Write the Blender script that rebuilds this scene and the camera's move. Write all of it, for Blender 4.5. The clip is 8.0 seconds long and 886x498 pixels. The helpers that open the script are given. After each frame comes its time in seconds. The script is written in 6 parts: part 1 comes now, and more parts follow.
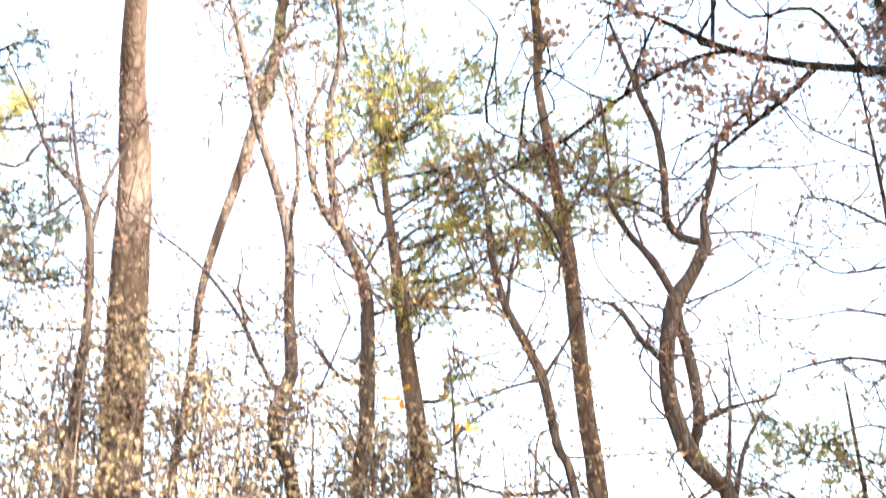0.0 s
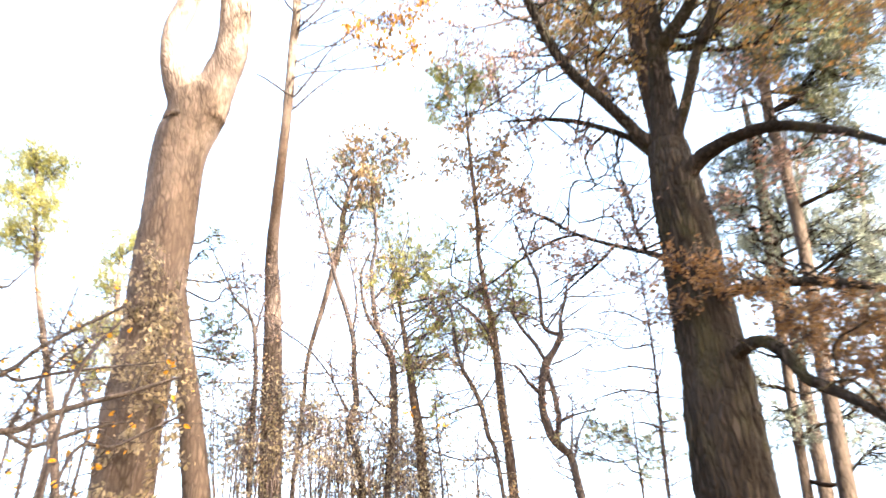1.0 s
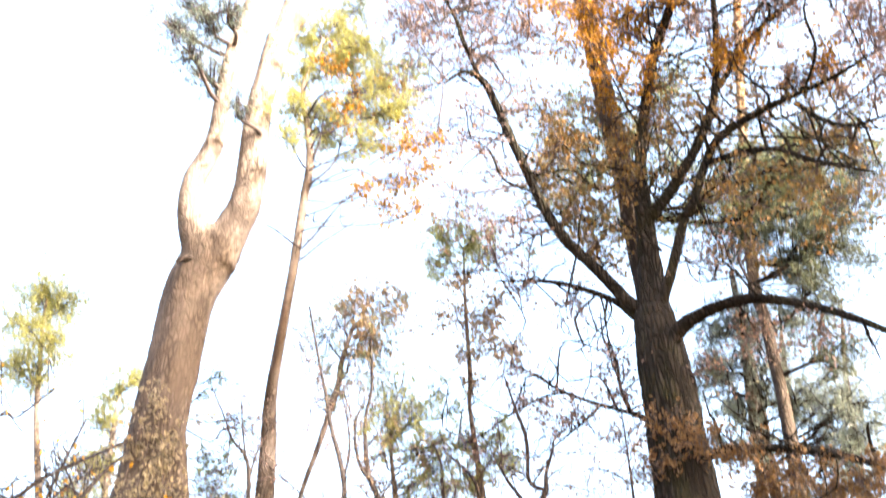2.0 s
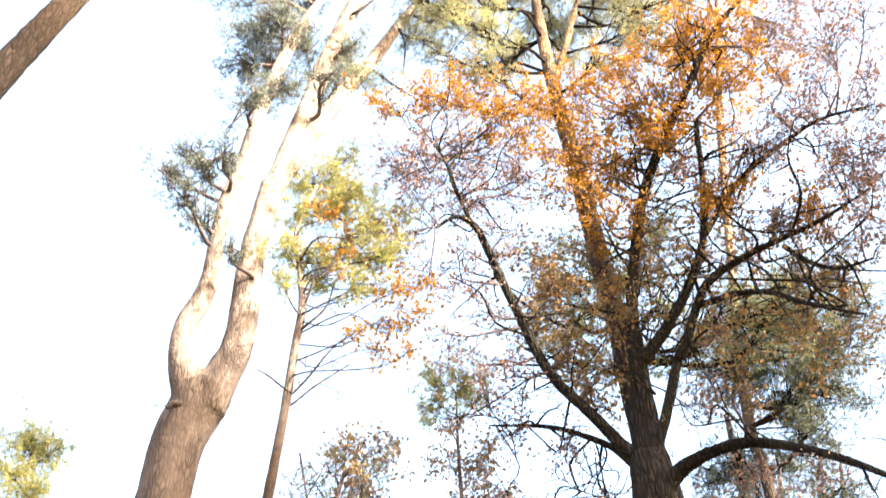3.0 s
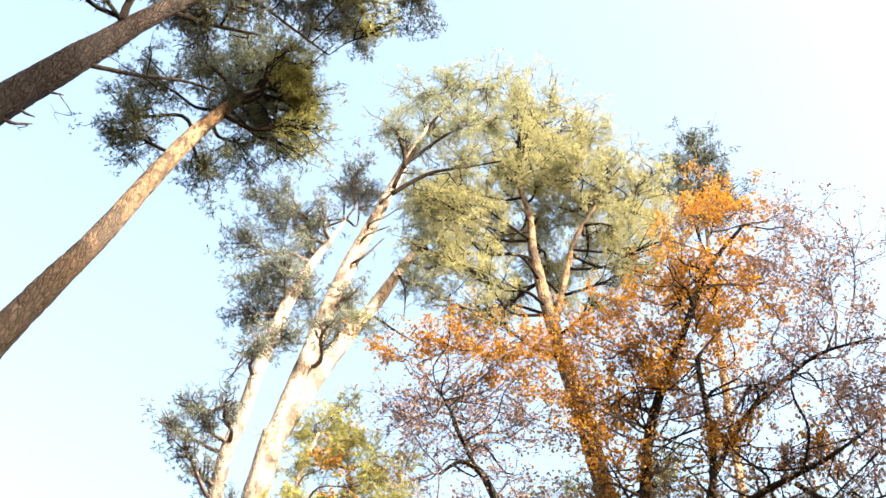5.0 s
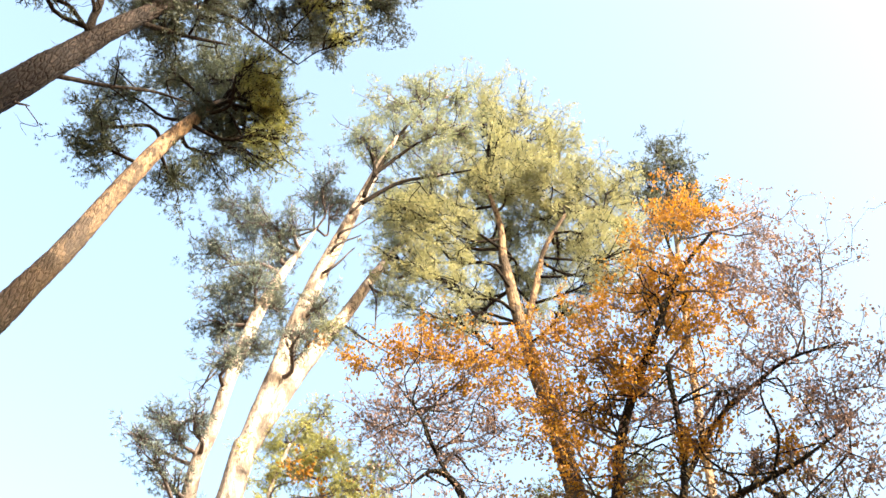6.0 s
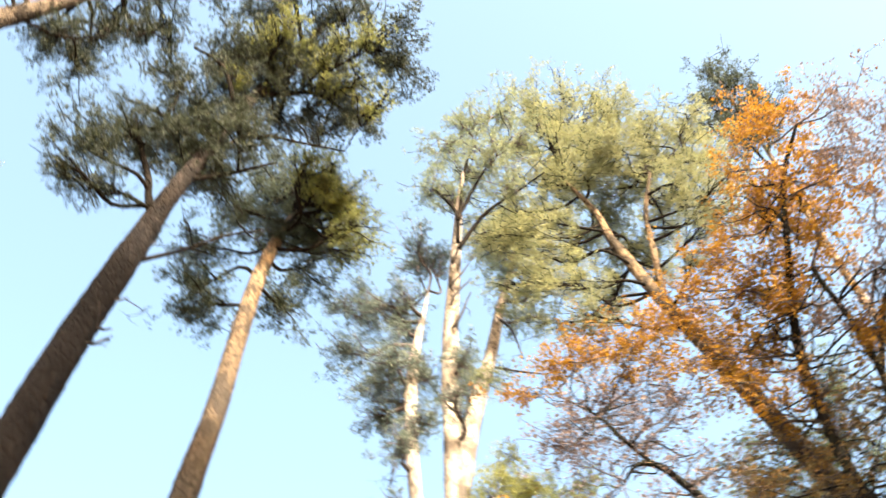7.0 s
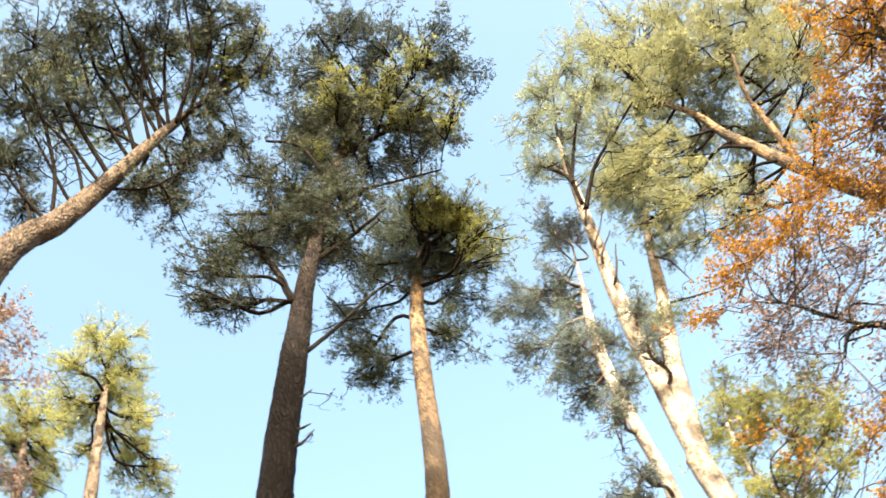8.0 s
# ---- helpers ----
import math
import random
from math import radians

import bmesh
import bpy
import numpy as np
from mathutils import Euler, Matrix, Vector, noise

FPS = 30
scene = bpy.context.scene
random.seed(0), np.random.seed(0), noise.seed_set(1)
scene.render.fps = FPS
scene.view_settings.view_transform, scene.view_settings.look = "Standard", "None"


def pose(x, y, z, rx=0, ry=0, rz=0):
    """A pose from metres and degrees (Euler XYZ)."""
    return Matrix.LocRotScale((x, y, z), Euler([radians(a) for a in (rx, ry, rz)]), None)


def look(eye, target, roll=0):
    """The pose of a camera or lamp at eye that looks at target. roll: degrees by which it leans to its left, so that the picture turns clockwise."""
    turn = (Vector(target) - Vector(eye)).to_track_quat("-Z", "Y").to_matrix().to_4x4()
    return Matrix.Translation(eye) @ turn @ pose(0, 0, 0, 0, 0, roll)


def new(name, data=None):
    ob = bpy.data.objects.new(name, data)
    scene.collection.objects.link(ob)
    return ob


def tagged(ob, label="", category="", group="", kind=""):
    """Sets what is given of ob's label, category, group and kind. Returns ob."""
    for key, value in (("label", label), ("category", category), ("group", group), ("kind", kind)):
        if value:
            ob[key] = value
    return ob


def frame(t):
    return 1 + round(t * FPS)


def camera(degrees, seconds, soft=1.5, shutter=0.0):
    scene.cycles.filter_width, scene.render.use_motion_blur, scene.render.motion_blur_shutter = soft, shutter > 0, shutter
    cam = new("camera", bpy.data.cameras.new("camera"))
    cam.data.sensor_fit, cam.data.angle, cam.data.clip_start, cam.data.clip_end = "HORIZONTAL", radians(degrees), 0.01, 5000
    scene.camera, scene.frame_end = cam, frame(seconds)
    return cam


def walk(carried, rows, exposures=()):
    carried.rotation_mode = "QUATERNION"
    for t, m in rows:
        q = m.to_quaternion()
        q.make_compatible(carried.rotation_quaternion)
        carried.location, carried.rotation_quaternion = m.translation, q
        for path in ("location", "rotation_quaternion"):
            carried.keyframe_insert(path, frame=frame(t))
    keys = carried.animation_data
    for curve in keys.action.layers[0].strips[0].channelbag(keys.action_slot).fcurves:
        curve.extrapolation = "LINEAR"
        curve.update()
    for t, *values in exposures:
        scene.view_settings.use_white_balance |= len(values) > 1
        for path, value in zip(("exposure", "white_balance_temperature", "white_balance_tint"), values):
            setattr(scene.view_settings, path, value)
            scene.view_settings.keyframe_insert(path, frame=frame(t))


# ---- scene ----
# The camera: it stands among the trees and tips its view from the undergrowth up to the pine crowns.
cam = camera(43.81, 8.0, soft=1.5, shutter=0.38)
walk(cam, [
    (0.0, pose(-0.138, 5.547, 4.552, 117.61, 0.39, 1.62)),
    (0.2, pose(-0.150, 5.491, 4.635, 118.53, 0.76, 1.98)),
    (0.3, pose(-0.160, 5.388, 4.613, 118.80, 0.54, 2.00)),
    (0.4, pose(-0.136, 4.676, 4.240, 118.97, 0.79, 2.11)),
    (0.5, pose(-0.112, 4.184, 3.969, 118.99, 0.99, 2.08)),
    (0.6, pose(-0.082, 3.486, 3.605, 119.28, 0.99, 1.89)),
    (0.7, pose(-0.058, 2.954, 3.344, 119.83, 1.36, 1.91)),
    (0.8, pose(-0.034, 2.036, 2.863, 120.81, 1.43, 1.81)),
    (1.0, pose(-0.005, 0.469, 1.944, 122.10, 1.55, 1.53)),
    (1.2, pose(0.000, 0.000, 1.650, 122.43, 1.73, 1.21)),
    (1.5, pose(0.000, 0.000, 1.650, 124.01, 1.24, 0.84)),
    (1.7, pose(0.000, 0.000, 1.650, 126.32, 0.58, 0.53)),
    (1.8, pose(0.000, 0.000, 1.650, 127.55, -0.06, 0.13)),
    (1.9, pose(0.000, 0.000, 1.650, 128.40, -0.06, 0.08)),
    (2.0, pose(0.000, 0.000, 1.650, 129.92, -0.54, -0.23)),
    (2.1, pose(0.000, 0.000, 1.650, 130.88, -0.57, -0.12)),
    (2.2, pose(0.000, 0.000, 1.650, 132.06, -1.06, -0.23)),
    (3.3, pose(0.000, 0.000, 1.650, 139.62, 0.20, -0.18)),
    (3.5, pose(0.000, 0.000, 1.650, 141.76, 0.00, 0.16)),
    (4.0, pose(0.000, 0.000, 1.650, 145.27, 0.92, 0.39)),
    (4.5, pose(0.000, 0.000, 1.650, 148.58, -0.04, 0.77)),
    (4.7, pose(0.000, 0.000, 1.650, 149.68, 0.17, 0.95)),
    (6.0, pose(0.000, 0.000, 1.650, 150.47, 2.23, 0.46)),
    (6.2, pose(0.000, 0.000, 1.650, 151.00, 2.69, 2.49)),
    (6.5, pose(0.000, 0.000, 1.650, 152.26, 5.28, 9.59)),
    (7.0, pose(0.000, 0.000, 1.650, 154.51, 8.89, 24.99)),
    (7.2, pose(0.000, 0.000, 1.650, 156.63, 9.40, 32.07)),
    (7.5, pose(0.000, 0.000, 1.650, 157.75, 11.75, 42.24)),
    (8.0, pose(0.000, 0.000, 1.650, 159.22, 12.43, 51.19)),
], exposures=[(0.0, 3.98, 6550, 9), (0.5, 3.6, 6550, 9), (1.0, 3.84, 6550, 9), (1.5, 3.75, 6550, 9), (2.2, 3.58, 6550, 9), (3.5, 3.25, 6600, 8), (4.5, 3.04, 6700, 6), (6.0, 2.87, 6800, 3), (8.0, 2.74, 6600, -2)])

# World, sun
SUN = Vector((0.68, -0.60, 0.29)).normalized()
world = bpy.data.worlds.new("sky")
scene.world = world
world.use_nodes = True
wn = world.node_tree.nodes
sky = wn.new("ShaderNodeTexSky")
sky.sky_type = "NISHITA"
sky.sun_disc = False
sky.sun_elevation = math.asin(SUN.z)
sky.sun_rotation = math.atan2(SUN.x, SUN.y)
sky.altitude, sky.air_density, sky.dust_density, sky.ozone_density = 100, 1.0, 7.0, 0.4
wn["Background"].inputs["Strength"].default_value = 0.15
world.node_tree.links.new(sky.outputs[0], wn["Background"].inputs["Color"])
lamp = bpy.data.lights.new("sun", "SUN")
lamp.energy, lamp.angle, lamp.color = 2.7, radians(0.6), (1.0, 0.9, 0.76)
new("sun", lamp).matrix_world = look(SUN * 60, (0, 0, 0))


# Materials
class Nodes:
    """A node material in the making."""

    def __init__(self, name):
        self.mat = bpy.data.materials.new(name)
        self.mat.use_nodes = True
        self.tree = self.mat.node_tree
        self.bsdf = self.tree.nodes["Principled BSDF"]
        self.out = self.tree.nodes["Material Output"]

    def add(self, kind, links=None, **values):
        n = self.tree.nodes.new("ShaderNode" + kind)
        for k, v in values.items():
            n.inputs[k].default_value = v
        for k, v in (links or {}).items():
            self.tree.links.new(v, n.inputs[k])
        return n

    def link(self, a, b):
        self.tree.links.new(a, b)

    def ramp(self, fac, *stops):
        n = self.add("ValToRGB", {"Fac": fac})
        el = n.color_ramp.elements
        while len(el) < len(stops):
            el.new(0.5)
        for e, (p, c) in zip(el, stops):
            e.position, e.color = p, (*c, 1)
        return n.outputs["Color"]

    def mix(self, fac, a, b, blend="MIX"):
        n = self.tree.nodes.new("ShaderNodeMix")
        n.data_type, n.blend_type = "RGBA", blend
        for key, v in ((0, fac), (6, a), (7, b)):
            if isinstance(v, (int, float)):
                n.inputs[key].default_value = v
            elif isinstance(v, tuple):
                n.inputs[key].default_value = (*v, 1)
            else:
                self.link(v, n.inputs[key])
        return n.outputs[2]


def place(m, sx, sy, sz):
    """World position, scaled."""
    g = m.add("NewGeometry")
    return m.add("Mapping", {"Vector": g.outputs["Position"]}, Scale=(sx, sy, sz)).outputs[0]


def bark(name, dark, mid, light, plate, stretch, moss=0.0, upper=None, strength=0.7, low=6.0, high_z=13.0):
    """Furrowed bark: plates stretched upwards, fine grain and blotches; upper: the thin flaky bark high on a pine,
    with patches of darker bark and painted dappled shade.
    """
    m = Nodes(name)
    p = place(m, plate, plate, plate / stretch)
    warp = m.add("TexNoise", {"Vector": place(m, 3, 3, 1.5)}, Scale=1.0, Detail=3.0)
    vec = m.add("VectorMath", {0: p, 1: warp.outputs["Color"]})
    vor = m.add("TexVoronoi", {"Vector": vec.outputs[0]}, Scale=1.0)
    edge = m.add("TexVoronoi", {"Vector": vec.outputs[0]}, Scale=1.0)
    edge.feature = "DISTANCE_TO_EDGE"
    tone = m.add("SeparateColor", {0: vor.outputs["Color"]})
    fine = m.add("TexNoise", {"Vector": place(m, 60, 60, 22)}, Scale=1.0, Detail=6.0, Roughness=0.7)
    blot = m.add("TexNoise", {"Vector": place(m, 2.2, 2.2, 0.9)}, Scale=1.0, Detail=4.0)
    plate_col = m.ramp(tone.outputs[0], (0.1, mid), (0.9, light))
    worn = m.add("TexNoise", {"Vector": place(m, 9, 9, 4)}, Scale=1.0, Detail=4.0)
    plate_col = m.mix(m.ramp(worn.outputs["Fac"], (0.42, (0, 0, 0)), (0.6, (0.8, 0.8, 0.8))), plate_col, mid)
    gap = m.mix(m.ramp(worn.outputs["Fac"], (0.35, (0, 0, 0)), (0.6, (0.7, 0.7, 0.7))), dark, mid)
    col = m.mix(m.ramp(edge.outputs["Distance"], (0.0, (0, 0, 0)), (0.28, (1, 1, 1))), gap, plate_col)
    col = m.mix(0.55, col, m.ramp(fine.outputs["Fac"], (0.3, dark), (0.7, light)), "OVERLAY")
    col = m.mix(m.ramp(blot.outputs["Fac"], (0.42, (0, 0, 0)), (0.62, (0.5, 0.5, 0.5))), col, mid)
    if upper:
        flake = m.add("TexNoise", {"Vector": place(m, 13, 13, 4.5)}, Scale=1.0, Detail=8.0, Roughness=0.75, Distortion=0.6)
        thin = m.ramp(flake.outputs["Fac"], (0.38, tuple(c * 0.2 for c in upper)), (0.46, tuple(c * 0.75 for c in upper)), (0.6, tuple(c * 1.35 for c in upper)))
        # Dark patches: older bark, and the dappled shade of other crowns painted in
        bark_dapple = m.add("TexNoise", {"Vector": place(m, 3.4, 3.4, 1.7)}, Scale=1.0, Detail=4.0, Roughness=0.6)
        thin = m.mix(m.ramp(bark_dapple.outputs["Fac"], (0.5, (0, 0, 0)), (0.57, (0.8, 0.8, 0.8))), thin, tuple(c * 0.6 for c in mid))
        knot = m.add("TexVoronoi", {"Vector": place(m, 2.3, 2.3, 2.0)}, Scale=1.0)
        thin = m.mix(m.ramp(knot.outputs["Distance"], (0.07, (0.85, 0.85, 0.85)), (0.15, (0, 0, 0))), thin, dark)
        sep = m.add("SeparateXYZ", {0: m.add("NewGeometry").outputs["Position"]})
        wob = m.add("Math", {0: sep.outputs["Z"], 1: blot.outputs["Fac"]})
        rng = m.add("MapRange", {"Value": wob.outputs[0]}, **{"From Min": low, "From Max": high_z})
        col = m.mix(rng.outputs[0], col, thin)
    if moss:
        green = m.add("TexNoise", {"Vector": place(m, 4, 4, 2)}, Scale=1.0, Detail=5.0)
        col = m.mix(m.ramp(green.outputs["Fac"], (0.5, (0, 0, 0)), (0.68, (moss, moss, moss))), col, (0.10, 0.105, 0.035))
    m.link(col, m.bsdf.inputs["Base Color"])
    m.bsdf.inputs["Roughness"].default_value = 0.9
    m.bsdf.inputs["Specular IOR Level"].default_value = 0.06
    high = m.mix(0.3, m.ramp(edge.outputs["Distance"], (0.0, (0, 0, 0)), (0.25, (1, 1, 1))), fine.outputs["Fac"])
    bump = m.add("Bump", {"Height": high}, Strength=strength, Distance=0.035)
    m.link(bump.outputs[0], m.bsdf.inputs["Normal"])
    return m.mat


def leaf(name, colours, glow=0.4, rough=0.6):
    """Leaves or needles: a colour for each, light passing through the blade."""
    m = Nodes(name)
    g = m.add("NewGeometry")
    n = len(colours)
    col = m.ramp(g.outputs["Random Per Island"], *[((i + 0.5) / n, c) for i, c in enumerate(colours)])
    patch = m.add("TexNoise", {"Vector": place(m, 1.3, 1.3, 1.3)}, Scale=1.0, Detail=3.0)
    col = m.mix(m.ramp(patch.outputs["Fac"], (0.35, (0, 0, 0)), (0.7, (0.6, 0.6, 0.6))), col, colours[-1])
    m.link(col, m.bsdf.inputs["Base Color"])
    m.bsdf.inputs["Roughness"].default_value = rough
    back = m.add("BsdfTranslucent", {"Color": col})
    both = m.add("MixShader", {1: m.bsdf.outputs[0], 2: back.outputs[0]}, Fac=glow)
    m.link(both.outputs[0], m.out.inputs["Surface"])
    return m.mat


PINE_BARK = bark("pine_bark", (0.045, 0.036, 0.032), (0.125, 0.1, 0.09), (0.22, 0.182, 0.163), 24, 4.0, upper=(0.33, 0.268, 0.232), strength=0.28, low=8.5, high_z=14.5)
MID_PINE_BARK = bark("mid_pine_bark", (0.03, 0.024, 0.021), (0.07, 0.056, 0.049), (0.15, 0.12, 0.104), 24, 4.0, upper=(0.17, 0.115, 0.077), strength=0.5, low=12.0, high_z=16.5)
OLD_PINE_BARK = bark("old_pine_bark", (0.014, 0.011, 0.01), (0.052, 0.039, 0.034), (0.12, 0.092, 0.08), 24, 5.0, upper=(0.125, 0.093, 0.075), low=9.0, high_z=17.0, strength=0.9)
DARK_PINE_BARK = bark("dark_pine_bark", (0.01, 0.008, 0.008), (0.024, 0.019, 0.019), (0.055, 0.044, 0.043), 22, 4.0, upper=(0.05, 0.038, 0.034), low=12.0, high_z=20.0, strength=0.9)
BOUGH_BARK = bark("bough_bark", (0.008, 0.006, 0.006), (0.024, 0.018, 0.015), (0.06, 0.045, 0.036), 25, 3.0, strength=0.4)
OAK_BARK = bark("oak_bark", (0.008, 0.007, 0.006), (0.033, 0.028, 0.025), (0.11, 0.094, 0.085), 22, 6.0, moss=0.12, strength=1.0)
TWIG_BARK = bark("twig_bark", (0.06, 0.047, 0.048), (0.15, 0.123, 0.12), (0.26, 0.22, 0.21), 40, 3.0, strength=0.3)
THIN_BARK = bark("thin_tree_bark", (0.03, 0.026, 0.026), (0.09, 0.077, 0.077), (0.19, 0.165, 0.16), 30, 4.0, strength=0.4)
NEEDLES = leaf("pine_needles", [(0.034, 0.041, 0.024), (0.052, 0.06, 0.03), (0.084, 0.09, 0.035), (0.044, 0.052, 0.034)], 0.42)
NEEDLES_DARK = leaf("dark_pine_needles", [(0.024, 0.029, 0.018), (0.037, 0.042, 0.022), (0.065, 0.066, 0.027), (0.031, 0.037, 0.025)], 0.4)
NEEDLES_BLUE = leaf("blue_pine_needles", [(0.105, 0.123, 0.110), (0.132, 0.154, 0.130), (0.176, 0.189, 0.127), (0.121, 0.141, 0.130)], 0.48)
NEEDLES_MID = leaf("mid_pine_needles", [(0.1, 0.115, 0.05), (0.135, 0.15, 0.06), (0.18, 0.19, 0.075), (0.11, 0.125, 0.065)], 0.5)
# Paler needles for sunlit boughs: the light is in the colour
NEEDLES_PALE_LIT = leaf("pale_lit_pine_needles", [(0.17, 0.185, 0.105), (0.21, 0.225, 0.12), (0.28, 0.285, 0.14), (0.195, 0.21, 0.13)], 0.6)
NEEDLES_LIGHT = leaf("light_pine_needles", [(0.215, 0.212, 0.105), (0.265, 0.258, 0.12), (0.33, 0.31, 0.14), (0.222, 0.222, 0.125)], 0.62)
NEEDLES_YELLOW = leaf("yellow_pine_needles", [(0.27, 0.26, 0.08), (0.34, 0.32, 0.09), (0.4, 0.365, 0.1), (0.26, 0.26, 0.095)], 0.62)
# Sunlit olive side of darker crowns, its light painted into the colour
NEEDLES_OLIVE_LIT = leaf("olive_lit_pine_needles", [(0.14, 0.142, 0.038), (0.19, 0.185, 0.044), (0.25, 0.23, 0.05), (0.125, 0.132, 0.046)], 0.55)
GOLD_LEAF = leaf("golden_oak_leaves", [(0.32, 0.142, 0.011), (0.42, 0.2, 0.014), (0.21, 0.09, 0.01), (0.5, 0.265, 0.02), (0.27, 0.115, 0.011)], 0.55)
RUST_LEAF = leaf("rust_oak_leaves", [(0.15, 0.08, 0.036), (0.21, 0.11, 0.04), (0.11, 0.062, 0.035), (0.27, 0.15, 0.055), (0.14, 0.085, 0.045)], 0.45)
BROWN_LEAF = leaf("brown_oak_leaves", [(0.172, 0.109, 0.092), (0.241, 0.138, 0.101), (0.138, 0.097, 0.087), (0.310, 0.167, 0.092), (0.184, 0.124, 0.109)], 0.4)
OLIVE_LEAF = leaf("fading_oak_leaves", [(0.161, 0.106, 0.037), (0.241, 0.129, 0.037), (0.115, 0.086, 0.034), (0.310, 0.144, 0.034), (0.138, 0.098, 0.037)], 0.45)
DRY_LEAF = leaf("dry_beech_leaves", [(0.22, 0.15, 0.09), (0.32, 0.22, 0.125), (0.16, 0.105, 0.07), (0.34, 0.23, 0.11)], 0.45)
HUSK_LEAF = leaf("bleached_beech_leaves", [(0.26, 0.21, 0.14), (0.36, 0.3, 0.19), (0.2, 0.165, 0.125), (0.33, 0.27, 0.15), (0.24, 0.2, 0.15)], 0.45)
YELLOW_LEAF = leaf("yellow_maple_leaves", [(0.55, 0.27, 0.015), (0.62, 0.33, 0.02), (0.5, 0.22, 0.015)], 0.4)


def litter_material():
    m = Nodes("leaf_litter")
    a = m.add("TexVoronoi", {"Vector": place(m, 14, 14, 14)}, Scale=1.0)
    b = m.add("TexNoise", {"Vector": place(m, 0.7, 0.7, 0.7)}, Scale=1.0, Detail=6.0)
    col = m.ramp(a.outputs["Color"], (0.1, (0.05, 0.03, 0.015)), (0.4, (0.16, 0.09, 0.04)), (0.8, (0.28, 0.16, 0.07)))
    col = m.mix(m.ramp(b.outputs["Fac"], (0.45, (0, 0, 0)), (0.65, (0.8, 0.8, 0.8))), col, (0.06, 0.06, 0.025))
    m.link(col, m.bsdf.inputs["Base Color"])
    m.bsdf.inputs["Roughness"].default_value = 0.95
    m.link(m.add("Bump", {"Height": a.outputs["Distance"]}, Strength=0.6, Distance=0.03).outputs[0], m.bsdf.inputs["Normal"])
    return m.mat


# Geometry helpers
class Shape:
    """Vertices and faces gathered for one mesh."""

    def __init__(self):
        self.v, self.f, self.n = [], [], 0

    def add(self, verts, faces):
        self.v.append(np.asarray(verts, float))
        self.f.append((np.asarray(faces, int) + self.n))
        self.n += len(verts)


def part(name, shape, material, parent, label="", kind="", smooth=True):
    """One mesh object under a thing; the places are given in the world."""
    verts = np.concatenate(shape.v) - np.array(parent["foot"] if "foot" in parent else (0, 0, 0))
    loops = np.concatenate([f.reshape(-1) for f in shape.f])
    sizes = np.concatenate([np.full(len(f), f.shape[1]) for f in shape.f])
    me = bpy.data.meshes.new(name)
    me.vertices.add(len(verts))
    me.vertices.foreach_set("co", verts.astype(np.float32).ravel())
    me.loops.add(len(loops))
    me.loops.foreach_set("vertex_index", loops.astype(np.int32))
    me.polygons.add(len(sizes))
    me.polygons.foreach_set("loop_start", np.concatenate([[0], np.cumsum(sizes)[:-1]]).astype(np.int32))
    me.polygons.foreach_set("use_smooth", np.full(len(sizes), smooth))
    me.update(calc_edges=True)
    me.validate()
    me.materials.append(material)
    ob = new(name, me)
    ob.parent = parent
    return tagged(ob, label, kind=kind)


def thing(name, foot, label, category, group=""):
    """The Empty at a thing's base."""
    ob = new(name)
    ob.location = foot
    ob["foot"] = [float(c) for c in foot]
    return tagged(ob, label, category, group)


def smooth_line(points, step):
    """A Catmull-Rom line through points, with their radii."""
    p = np.asarray(points, float)
    p = np.vstack([2 * p[0] - p[1], p, 2 * p[-1] - p[-2]])
    out = []
    for i in range(1, len(p) - 2):
        a, b, c, d = p[i - 1:i + 3]
        n = max(1, int(np.linalg.norm((c - b)[:3]) / step + 0.3))
        t = (np.arange(n) / n)[:, None]
        q = 0.5 * (2 * b + (c - a) * t + (2 * a - 5 * b + 4 * c - d) * t ** 2 + (3 * b - a - 3 * c + d) * t ** 3)
        q[:, 3] = (b + (c - b) * t)[:, 3]
        out.append(q)
    out.append(p[-2:-1])
    return np.concatenate(out)


